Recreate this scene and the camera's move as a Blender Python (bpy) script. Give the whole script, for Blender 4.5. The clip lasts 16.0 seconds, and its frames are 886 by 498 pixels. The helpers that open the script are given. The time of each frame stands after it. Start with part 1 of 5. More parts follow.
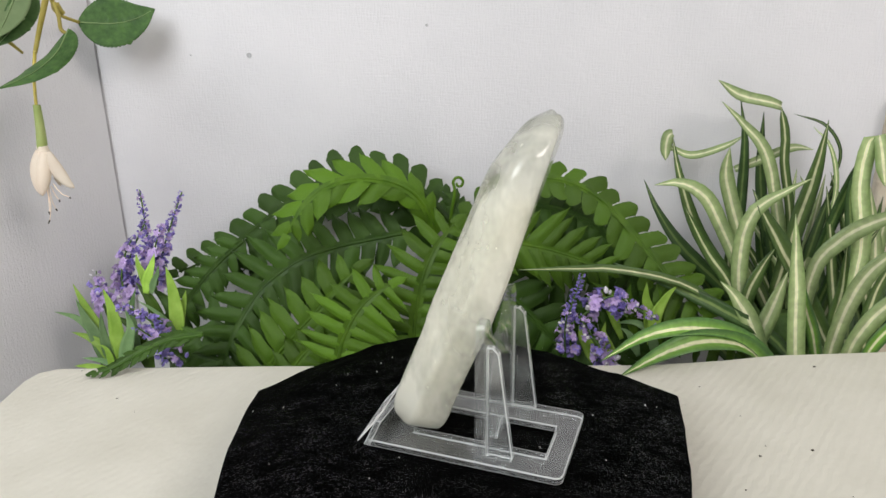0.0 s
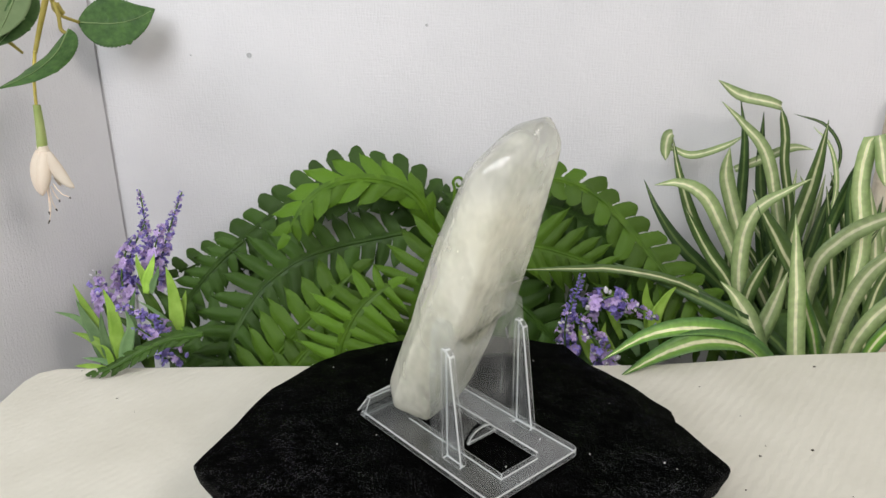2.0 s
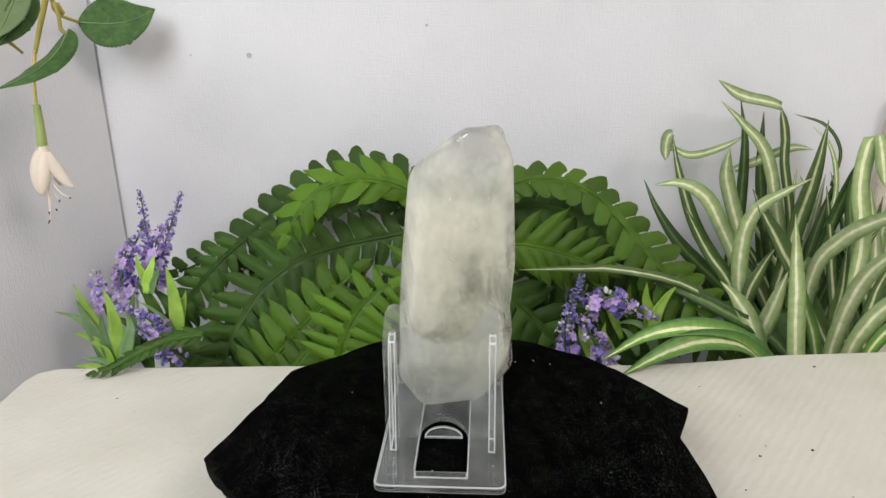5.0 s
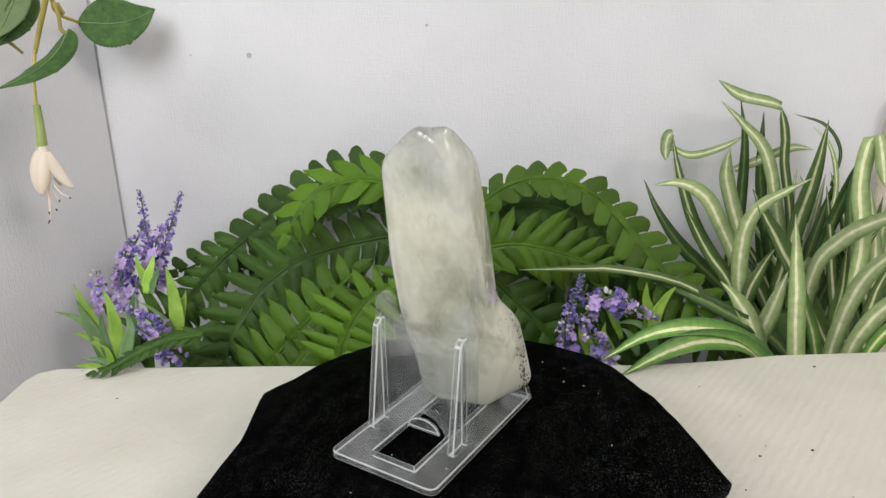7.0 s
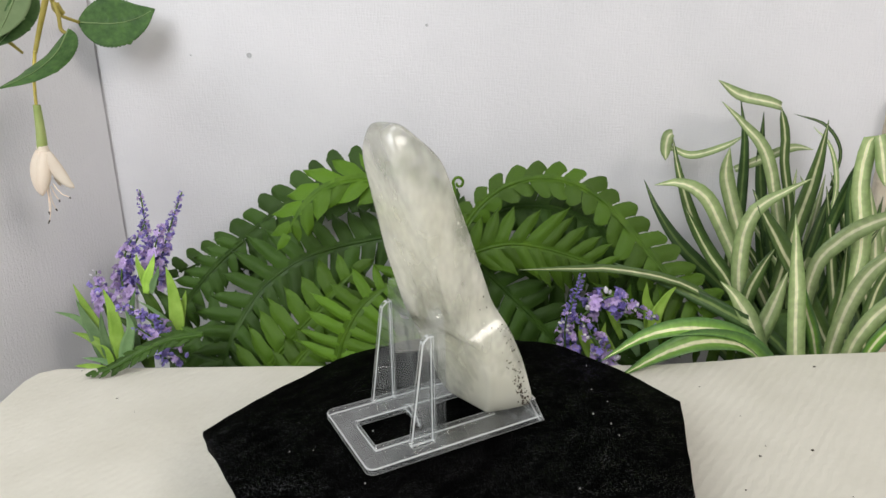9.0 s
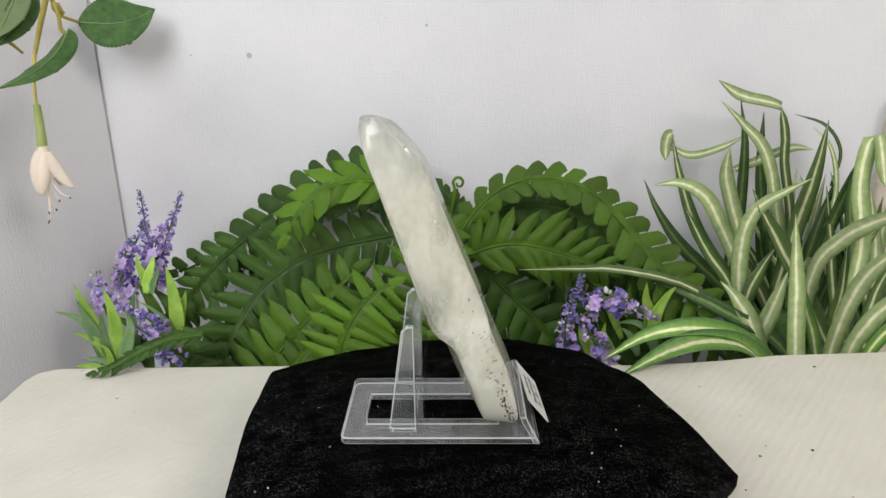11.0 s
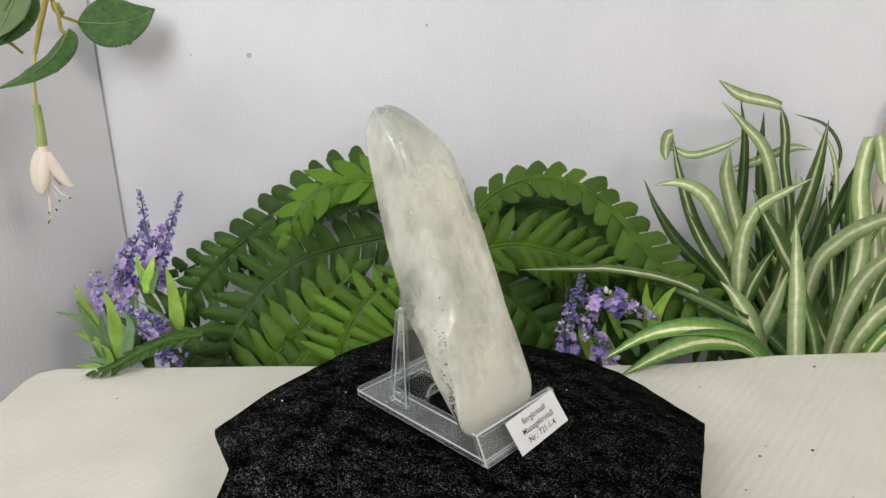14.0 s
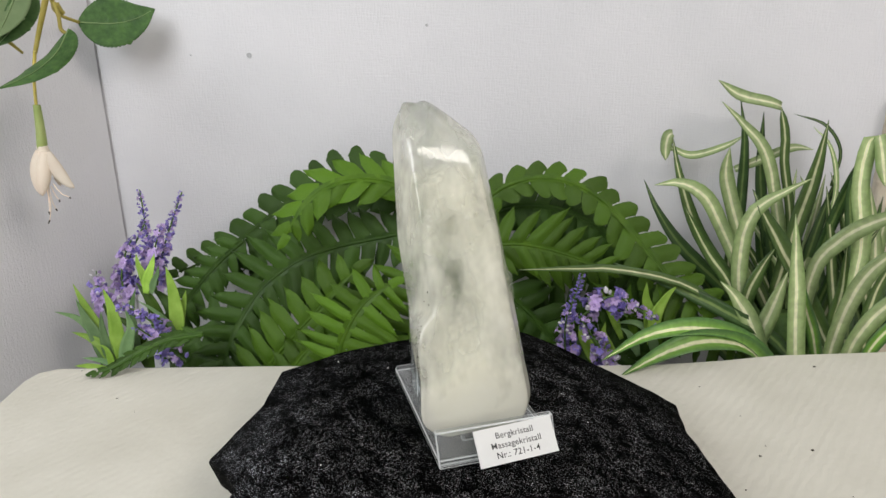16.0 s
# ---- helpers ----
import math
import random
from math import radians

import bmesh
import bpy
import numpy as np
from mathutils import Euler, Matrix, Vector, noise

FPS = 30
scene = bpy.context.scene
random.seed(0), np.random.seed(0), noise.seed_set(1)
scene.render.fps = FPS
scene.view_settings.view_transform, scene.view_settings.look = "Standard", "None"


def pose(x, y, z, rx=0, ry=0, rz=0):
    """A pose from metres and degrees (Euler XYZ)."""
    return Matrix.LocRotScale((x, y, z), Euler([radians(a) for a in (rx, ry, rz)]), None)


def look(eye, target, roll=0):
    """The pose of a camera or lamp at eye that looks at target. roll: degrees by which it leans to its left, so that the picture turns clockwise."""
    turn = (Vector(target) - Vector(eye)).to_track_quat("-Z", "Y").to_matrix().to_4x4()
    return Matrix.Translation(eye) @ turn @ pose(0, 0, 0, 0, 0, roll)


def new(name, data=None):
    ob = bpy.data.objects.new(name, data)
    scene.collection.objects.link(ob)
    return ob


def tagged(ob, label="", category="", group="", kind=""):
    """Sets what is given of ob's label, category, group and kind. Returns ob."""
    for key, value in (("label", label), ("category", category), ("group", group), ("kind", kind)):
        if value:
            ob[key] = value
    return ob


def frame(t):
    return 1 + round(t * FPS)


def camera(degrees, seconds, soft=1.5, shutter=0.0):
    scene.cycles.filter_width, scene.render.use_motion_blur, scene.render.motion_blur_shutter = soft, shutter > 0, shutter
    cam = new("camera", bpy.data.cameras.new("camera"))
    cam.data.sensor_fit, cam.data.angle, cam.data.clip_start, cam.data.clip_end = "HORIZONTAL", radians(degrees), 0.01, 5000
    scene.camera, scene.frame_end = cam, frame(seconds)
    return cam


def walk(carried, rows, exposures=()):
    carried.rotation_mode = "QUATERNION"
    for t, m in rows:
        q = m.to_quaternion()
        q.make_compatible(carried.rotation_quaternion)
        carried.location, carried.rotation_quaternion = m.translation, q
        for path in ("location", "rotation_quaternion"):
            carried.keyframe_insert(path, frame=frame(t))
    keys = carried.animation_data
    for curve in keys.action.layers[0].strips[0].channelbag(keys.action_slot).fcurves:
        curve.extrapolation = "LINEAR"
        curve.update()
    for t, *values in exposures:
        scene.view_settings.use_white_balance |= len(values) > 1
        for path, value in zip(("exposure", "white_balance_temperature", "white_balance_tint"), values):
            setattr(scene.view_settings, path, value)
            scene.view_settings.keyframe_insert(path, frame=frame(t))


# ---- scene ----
from mathutils.bvhtree import BVHTree

# The shot: a fixed camera before a small display. Metres; the white platform's top is z = 0,
# the turntable's axis is x = y = 0, and it turns clockwise seen from above.
SECONDS = 16.0
SPIN = -14.6014                      # degrees a second
cam = camera(63.37, SECONDS, soft=1.5)
YAW, PITCH = radians(-1.4556), radians(19.2143)
EYE = Vector((0.0, -0.2334, 0.18646))
AHEAD = Vector((math.sin(YAW) * math.cos(PITCH), math.cos(YAW) * math.cos(PITCH), -math.sin(PITCH)))
VIEW = look(EYE, EYE + AHEAD, -0.703)
walk(cam, [(0.0, VIEW), (SECONDS, VIEW)], [(0.0, 0.0), (12.5, 0.0), (14.0, -0.08), (16.0, -0.12)])

# ---- light ----
world = bpy.data.worlds.new("world")
scene.world = world
world.use_nodes = True
world.node_tree.nodes["Background"].inputs[0].default_value = (0.80, 0.87, 1.0, 1)
world.node_tree.nodes["Background"].inputs[1].default_value = 0.25


def area_lamp(name, eye, target, size, power, colour):
    lamp = bpy.data.lights.new(name, "AREA")
    lamp.shape, lamp.size = "DISK", size[0]
    lamp.energy, lamp.color = power, colour
    ob = new(name, lamp)
    ob.matrix_world = look(eye, target)
    return ob


area_lamp("lamp_cool", (-0.48, -0.66, 0.72), (-0.06, 0.14, 0.06), (0.74, 0.74), 9.2, (0.945, 0.965, 0.985))
area_lamp("lamp_warm", (1.18, -0.92, 1.24), (-0.04, 0.12, 0.04), (0.72, 0.72), 12.4, (1.0, 0.925, 0.865))


# ---- materials ----
def material(name):
    m = bpy.data.materials.new(name)
    m.use_nodes = True
    return m, m.node_tree.nodes, m.node_tree.links, m.node_tree.nodes["Principled BSDF"]


def noise_node(nodes, links, scale, detail=4.0, rough=0.55, space="Object", stretch=None):
    co = nodes.new("ShaderNodeTexCoord")
    n = nodes.new("ShaderNodeTexNoise")
    n.inputs["Scale"].default_value, n.inputs["Detail"].default_value = scale, detail
    n.inputs["Roughness"].default_value = rough
    if stretch:
        mp = nodes.new("ShaderNodeMapping")
        mp.inputs["Scale"].default_value = stretch
        links.new(co.outputs[space], mp.inputs[0])
        links.new(mp.outputs[0], n.inputs["Vector"])
    else:
        links.new(co.outputs[space], n.inputs["Vector"])
    return n


def ramp(nodes, links, source, stops):
    r = nodes.new("ShaderNodeValToRGB")
    while len(r.color_ramp.elements) < len(stops):
        r.color_ramp.elements.new(0.5)
    for e, (p, c) in zip(r.color_ramp.elements, stops):
        e.position, e.color = p, (*c, 1) if len(c) == 3 else c
    links.new(source, r.inputs[0])
    return r


def grey(v):
    return (v, v, v)


def bump(nodes, links, bsdf, height, strength, distance):
    b = nodes.new("ShaderNodeBump")
    b.inputs["Strength"].default_value, b.inputs["Distance"].default_value = strength, distance
    links.new(height, b.inputs["Height"])
    links.new(b.outputs[0], bsdf.inputs["Normal"])
    return b


def mottled(name, a, b, scale, rough=0.6, fine=0, strength=0.2, distance=0.0005, detail=5.0):
    """Two tones mixed by noise, with a fine relief."""
    m, nodes, links, p = material(name)
    n = noise_node(nodes, links, scale, detail)
    r = ramp(nodes, links, n.outputs["Fac"], [(0.3, a), (0.7, b)])
    links.new(r.outputs[0], p.inputs["Base Color"])
    p.inputs["Roughness"].default_value = rough
    if fine:
        f = noise_node(nodes, links, fine, 3.0)
        bump(nodes, links, p, f.outputs["Fac"], strength, distance)
    return m


def make_wall_paint():
    m, nodes, links, p = material("white_canvas")
    n = noise_node(nodes, links, 14, 5)
    r = ramp(nodes, links, n.outputs["Fac"], [(0.3, (0.70, 0.70, 0.725)), (0.7, (0.76, 0.755, 0.78))])
    links.new(r.outputs[0], p.inputs["Base Color"])
    p.inputs["Roughness"].default_value = 0.75
    a = noise_node(nodes, links, 900, 2, stretch=(1, 1, 0.15))
    b = noise_node(nodes, links, 900, 2, stretch=(0.15, 1, 1))
    add = nodes.new("ShaderNodeMath")
    links.new(a.outputs["Fac"], add.inputs[0]), links.new(b.outputs["Fac"], add.inputs[1])
    bump(nodes, links, p, add.outputs[0], 0.50, 0.0006)
    return m


def make_platform_paint():
    m, nodes, links, p = material("embossed_white_paint")
    n = noise_node(nodes, links, 18, 6)
    r = ramp(nodes, links, n.outputs["Fac"], [(0.3, (0.61, 0.59, 0.51)), (0.72, (0.70, 0.68, 0.60))])
    links.new(r.outputs[0], p.inputs["Base Color"])
    p.inputs["Roughness"].default_value = 0.7
    a = noise_node(nodes, links, 130, 3, stretch=(1, 1, 1))
    co = nodes.new("ShaderNodeTexCoord")
    mp = nodes.new("ShaderNodeMapping")
    mp.inputs["Rotation"].default_value = (0, 0, radians(38))
    w = nodes.new("ShaderNodeTexWave")
    w.inputs["Scale"].default_value, w.inputs["Distortion"].default_value = 70, 2.5
    w.inputs["Detail"].default_value, w.inputs["Detail Scale"].default_value = 2.0, 2.0
    links.new(co.outputs["Object"], mp.inputs[0]), links.new(mp.outputs[0], w.inputs["Vector"])
    mix = nodes.new("ShaderNodeMath")
    mix.operation = "MULTIPLY_ADD"
    mix.inputs[1].default_value = 0.45
    links.new(w.outputs["Fac"], mix.inputs[0]), links.new(a.outputs["Fac"], mix.inputs[2])
    bump(nodes, links, p, mix.outputs[0], 0.33, 0.0012)
    return m


def make_velvet():
    """The pile leans one way, so that the cloth gleams or goes black as it turns."""
    m, nodes, links, p = material("black_crushed_velvet")
    n = noise_node(nodes, links, 85, 6, 0.7, stretch=(1, 1.7, 1))
    r = ramp(nodes, links, n.outputs["Fac"], [(0.35, grey(0.0005)), (0.55, grey(0.001)), (0.75, grey(0.002))])
    links.new(r.outputs[0], p.inputs["Base Color"])
    p.inputs["Roughness"].default_value = 0.8
    p.inputs["Specular IOR Level"].default_value = 0.01
    g = noise_node(nodes, links, 1500, 2, 0.75)
    co = nodes.new("ShaderNodeTexCoord")
    tuft = nodes.new("ShaderNodeTexVoronoi")
    tuft.inputs["Scale"].default_value = 4300
    links.new(co.outputs["Object"], tuft.inputs["Vector"])
    pick = nodes.new("ShaderNodeSeparateColor")
    links.new(tuft.outputs["Color"], pick.inputs[0])
    gl = ramp(nodes, links, pick.outputs[0], [(0.72, grey(0.0004)), (0.89, grey(0.14)), (0.985, grey(1.0))])
    pile = ramp(nodes, links, n.outputs["Fac"], [(0.40, grey(0.03)), (0.66, grey(1.0))])
    mul = nodes.new("ShaderNodeMath")
    mul.operation = "MULTIPLY"
    links.new(gl.outputs[0], mul.inputs[0]), links.new(pile.outputs[0], mul.inputs[1])
    add = nodes.new("ShaderNodeMath")
    add.operation = "MULTIPLY_ADD"
    add.inputs[1].default_value = 2.0
    links.new(n.outputs["Fac"], add.inputs[0]), links.new(g.outputs["Fac"], add.inputs[2])
    b = bump(nodes, links, p, add.outputs[0], 0.6, 0.0008)
    lean = nodes.new("ShaderNodeVectorTransform")
    lean.vector_type, lean.convert_from, lean.convert_to = "VECTOR", "OBJECT", "WORLD"
    lean.inputs[0].default_value = (0.85 * math.cos(radians(173)), 0.85 * math.sin(radians(173)), 0.0)
    tilt = nodes.new("ShaderNodeVectorMath")
    links.new(b.outputs[0], tilt.inputs[0]), links.new(lean.outputs[0], tilt.inputs[1])
    unit = nodes.new("ShaderNodeVectorMath")
    unit.operation = "NORMALIZE"
    links.new(tilt.outputs[0], unit.inputs[0])
    shine = nodes.new("ShaderNodeBsdfGlossy")
    shine.inputs["Color"].default_value = (0.40, 0.41, 0.43, 1)
    shine.inputs["Roughness"].default_value = 0.26
    links.new(unit.outputs[0], shine.inputs["Normal"])
    mix = nodes.new("ShaderNodeMixShader")
    links.new(mul.outputs[0], mix.inputs[0]), links.new(p.outputs[0], mix.inputs[1]), links.new(shine.outputs[0], mix.inputs[2])
    links.new(mix.outputs[0], nodes["Material Output"].inputs["Surface"])
    return m


def polish_over(nodes, links, inner, base, rise_to, roughness):
    """A polished skin over a shader: gloss that grows to the rim."""
    gloss = nodes.new("ShaderNodeBsdfGlossy")
    gloss.inputs["Roughness"].default_value = roughness
    rim = nodes.new("ShaderNodeLayerWeight")
    rim.inputs["Blend"].default_value = 0.5
    rise = nodes.new("ShaderNodeMath")
    rise.operation = "POWER"
    rise.inputs[1].default_value = 4.0
    links.new(rim.outputs["Facing"], rise.inputs[0])
    fres = nodes.new("ShaderNodeMath")
    fres.operation = "MULTIPLY_ADD"
    fres.inputs[1].default_value, fres.inputs[2].default_value = rise_to, base
    links.new(rise.outputs[0], fres.inputs[0])
    wave = noise_node(nodes, links, 120, 3)
    b = nodes.new("ShaderNodeBump")
    b.inputs["Strength"].default_value, b.inputs["Distance"].default_value = 0.05, 0.0006
    links.new(wave.outputs["Fac"], b.inputs["Height"])
    links.new(b.outputs[0], gloss.inputs["Normal"])
    mix = nodes.new("ShaderNodeMixShader")
    links.new(fres.outputs[0], mix.inputs[0]), links.new(inner, mix.inputs[1]), links.new(gloss.outputs[0], mix.inputs[2])
    return mix


def make_acrylic():
    """Clear sheet with a dusty, finely scratched film that also carries painted glare."""
    m, nodes, links, p = material("clear_acrylic")
    nodes.remove(p)
    clear = nodes.new("ShaderNodeBsdfTransparent")
    clear.inputs["Color"].default_value = (0.97, 0.985, 0.985, 1)
    n = noise_node(nodes, links, 70, 3, 0.55)
    # the pale film also stands in for reflections off the sheet
    film = ramp(nodes, links, n.outputs["Fac"], [(0.35, grey(0.03)), (0.58, grey(0.075)), (0.72, grey(0.20))])
    dusty_glare = nodes.new("ShaderNodeBsdfDiffuse")
    dusty_glare.inputs["Color"].default_value = (0.78, 0.79, 0.79, 1)
    mix = nodes.new("ShaderNodeMixShader")
    links.new(film.outputs[0], mix.inputs[0]), links.new(clear.outputs[0], mix.inputs[1]), links.new(dusty_glare.outputs[0], mix.inputs[2])
    skin = polish_over(nodes, links, mix.outputs[0], 0.07, 0.90, 0.03)
    links.new(skin.outputs[0], nodes["Material Output"].inputs["Surface"])
    return m


def milk_shader(nodes, links, dark, light):
    """White quartz: scatters light and lets half of it through."""
    tone = noise_node(nodes, links, 60, 4, 0.6)
    r = ramp(nodes, links, tone.outputs["Fac"], [(0.3, dark), (0.7, light)])
    front = nodes.new("ShaderNodeBsdfDiffuse")
    back = nodes.new("ShaderNodeBsdfTranslucent")
    links.new(r.outputs[0], front.inputs["Color"]), links.new(r.outputs[0], back.inputs["Color"])
    mix = nodes.new("ShaderNodeMixShader")
    mix.inputs[0].default_value = 0.5
    links.new(front.outputs[0], mix.inputs[1]), links.new(back.outputs[0], mix.inputs[2])
    return mix


def make_quartz():
    """The clear polished skin of the crystal, hazed here and there, cream at its foot."""
    m, nodes, links, p = material("clear_quartz")
    nodes.remove(p)
    n = noise_node(nodes, links, 36, 4, 0.55, stretch=(1, 1, 0.6))
    co = nodes.new("ShaderNodeTexCoord")
    sep = nodes.new("ShaderNodeSeparateXYZ")
    links.new(co.outputs["Object"], sep.inputs[0])
    foot = nodes.new("ShaderNodeMapRange")
    foot.inputs["From Min"].default_value, foot.inputs["From Max"].default_value = 0.040, 0.006
    links.new(sep.outputs["Z"], foot.inputs["Value"])
    lift = nodes.new("ShaderNodeMath")
    lift.operation = "MULTIPLY_ADD"
    lift.inputs[1].default_value = 0.16
    links.new(foot.outputs[0], lift.inputs[0]), links.new(n.outputs["Fac"], lift.inputs[2])
    haze = ramp(nodes, links, lift.outputs[0], [(0.40, grey(0.03)), (0.50, grey(0.28)), (0.62, grey(0.70))])
    clear = nodes.new("ShaderNodeBsdfTransparent")
    clear.inputs["Color"].default_value = (0.985, 0.99, 0.97, 1)
    bend = nodes.new("ShaderNodeBsdfRefraction")
    bend.inputs["IOR"].default_value, bend.inputs["Roughness"].default_value = 1.42, 0.015
    bend.inputs["Color"].default_value = (0.98, 0.99, 0.97, 1)
    glass = nodes.new("ShaderNodeMixShader")
    glass.inputs[0].default_value = 0.34
    links.new(clear.outputs[0], glass.inputs[1]), links.new(bend.outputs[0], glass.inputs[2])
    milk = milk_shader(nodes, links, (0.98, 0.968, 0.87), (0.995, 0.99, 0.92))
    # glints of fine cracks, painted as white specks in the skin
    glint_noise = noise_node(nodes, links, 420, 2, 0.5, stretch=(1, 1, 0.7))
    glint = ramp(nodes, links, glint_noise.outputs["Fac"], [(0.70, grey(0.0)), (0.74, grey(0.7))])
    most = nodes.new("ShaderNodeMath")
    most.operation = "MAXIMUM"
    links.new(haze.outputs[0], most.inputs[0]), links.new(glint.outputs[0], most.inputs[1])
    body = nodes.new("ShaderNodeMixShader")
    links.new(most.outputs[0], body.inputs[0]), links.new(glass.outputs[0], body.inputs[1]), links.new(milk.outputs[0], body.inputs[2])
    skin = polish_over(nodes, links, body.outputs[0], 0.065, 0.80, 0.06)
    links.new(skin.outputs[0], nodes["Material Output"].inputs["Surface"])
    return m


def make_cloud(name, scale, stops, seed):
    """The milky veils inside the crystal: white where thick, nothing where the stone is clear."""
    m, nodes, links, p = material(name)
    nodes.remove(p)
    n = noise_node(nodes, links, scale, 6, 0.62, stretch=(1.0 + seed, 1.0, 0.55))
    co = nodes.new("ShaderNodeTexCoord")
    sep = nodes.new("ShaderNodeSeparateXYZ")
    links.new(co.outputs["Object"], sep.inputs[0])
    head = nodes.new("ShaderNodeMapRange")
    head.inputs["From Min"].default_value, head.inputs["From Max"].default_value = 0.088, 0.103
    links.new(sep.outputs["Z"], head.inputs["Value"])
    thin = nodes.new("ShaderNodeMath")
    thin.operation = "MULTIPLY_ADD"
    thin.inputs[1].default_value = -0.40
    links.new(head.outputs[0], thin.inputs[0]), links.new(n.outputs["Fac"], thin.inputs[2])
    veil = ramp(nodes, links, thin.outputs[0], stops)
    milk = milk_shader(nodes, links, (0.98, 0.97, 0.88), (0.995, 0.99, 0.93))
    clear = nodes.new("ShaderNodeBsdfTransparent")
    mix = nodes.new("ShaderNodeMixShader")
    links.new(veil.outputs[0], mix.inputs[0]), links.new(clear.outputs[0], mix.inputs[1]), links.new(milk.outputs[0], mix.inputs[2])
    links.new(mix.outputs[0], nodes["Material Output"].inputs["Surface"])
    return m


def make_flake():
    """Healed cracks: thin bright sheets, partly see-through."""
    m, nodes, links, p = material("fracture_sheet")
    p.inputs["Base Color"].default_value = (0.95, 0.95, 0.90, 1)
    p.inputs["Roughness"].default_value = 0.22
    n = noise_node(nodes, links, 700, 5, 0.7)
    r = ramp(nodes, links, n.outputs["Fac"], [(0.42, grey(0.0)), (0.68, grey(0.75))])
    links.new(r.outputs[0], p.inputs["Alpha"])
    return m


def make_frosted():
    m, nodes, links, p = material("bright_cut_edge")
    # frosted cut edge; the light it catches is put into the pale colour
    p.inputs["Base Color"].default_value = (0.86, 0.89, 0.89, 1)
    p.inputs["Transmission Weight"].default_value = 0.45
    p.inputs["IOR"].default_value = 1.49
    p.inputs["Roughness"].default_value = 0.18
    n = noise_node(nodes, links, 500, 3)
    bump(nodes, links, p, n.outputs["Fac"], 0.15, 0.0003)
    return m


FROSTED = make_frosted()
WALL = make_wall_paint()
PLATFORM = make_platform_paint()
VELVET = make_velvet()
ACRYLIC = make_acrylic()
QUARTZ = make_quartz()
CLOUD_OUTER = make_cloud("thin_milky_cloud", 34, [(0.40, grey(0.0)), (0.48, grey(0.45)), (0.58, grey(0.92))], 0.0)
CLOUD_INNER = make_cloud("dense_milky_cloud", 26, [(0.40, grey(0.05)), (0.47, grey(0.68)), (0.54, grey(0.98))], 0.3)
FLAKE = make_flake()
ROOM = mottled("room_plaster", (0.82, 0.82, 0.82), (0.88, 0.88, 0.88), 3, 0.9, 60, 0.2)
STONE = mottled("cream_plaster", (0.55, 0.47, 0.36), (0.78, 0.72, 0.60), 60, 0.9, 180, 0.8, 0.002)
PAPER = mottled("card_paper", (0.70, 0.70, 0.69), (0.76, 0.76, 0.74), 90, 0.6, 900, 0.1)
INK = mottled("black_ink", (0.012, 0.012, 0.012), (0.02, 0.02, 0.02), 90, 0.4)
DARK = mottled("black_plastic", (0.015, 0.015, 0.016), (0.025, 0.025, 0.026), 50, 0.5, 400, 0.1)
GREY_MARK = mottled("grey_scuff", (0.40, 0.41, 0.42), (0.5, 0.51, 0.52), 300, 0.8)
SPECK = mottled("dark_crumb", (0.03, 0.025, 0.02), (0.08, 0.07, 0.05), 900, 0.8)
RUST = mottled("rust_inclusion", (0.10, 0.045, 0.015), (0.02, 0.02, 0.02), 900, 0.7)


# ---- builders ----
def mesh_object(name, bm, mat, smooth=True):
    me = bpy.data.meshes.new(name)
    bmesh.ops.recalc_face_normals(bm, faces=bm.faces)
    bm.to_mesh(me)
    bm.free()
    me.materials.append(mat)
    if smooth:
        me.polygons.foreach_set("use_smooth", [True] * len(me.polygons))
    return new(name, me)


def part(name, bm, mat, parent, label="", smooth=True):
    ob = mesh_object(name, bm, mat, smooth)
    ob.parent = parent
    return tagged(ob, label)


def bevelled(ob, width, segments=2, angle=30):
    b = ob.modifiers.new("bevel", "BEVEL")
    b.width, b.segments, b.limit_method, b.angle_limit = width, segments, "ANGLE", radians(angle)
    if ACRYLIC.name in ob.data.materials:
        ob.data.materials.append(FROSTED)
        b.material = 1
    return ob


def box(bm, lo, hi):
    vs = [bm.verts.new((x, y, z)) for x in (lo[0], hi[0]) for y in (lo[1], hi[1]) for z in (lo[2], hi[2])]
    for f in ((0, 1, 3, 2), (4, 6, 7, 5), (0, 4, 5, 1), (2, 3, 7, 6), (0, 2, 6, 4), (1, 5, 7, 3)):
        bm.faces.new([vs[i] for i in f])


def prism(bm, outline, axis, lo, hi):
    """A flat outline of (a, b), pushed from lo to hi along axis."""
    def at(a, b, c):
        return {"x": (c, a, b), "y": (a, c, b), "z": (a, b, c)}[axis]
    one = [bm.verts.new(at(a, b, lo)) for a, b in outline]
    two = [bm.verts.new(at(a, b, hi)) for a, b in outline]
    n = len(outline)
    bm.faces.new(one), bm.faces.new(two[::-1])
    for i in range(n):
        bm.faces.new((one[i], one[(i + 1) % n], two[(i + 1) % n], two[i]))


def arc(cx, cy, r, a0, a1, n):
    return [(cx + r * math.cos(radians(a0 + (a1 - a0) * i / n)), cy + r * math.sin(radians(a0 + (a1 - a0) * i / n))) for i in range(n + 1)]


# ---- the place ----
def structure(name, lo, hi, mat, bevel=0.0):
    bm = bmesh.new()
    box(bm, lo, hi)
    ob = mesh_object(name, bm, mat, False)
    if bevel:
        bevelled(ob, bevel, 3)
    return tagged(ob, kind="structure")


TABLE_Z = -0.12                      # the table under the display; the plants stand on it behind the platform
tagged(structure("wall_back", (-0.26, 0.24, TABLE_Z), (0.42, 0.252, 0.40), WALL), "white canvas-covered back board of the display")
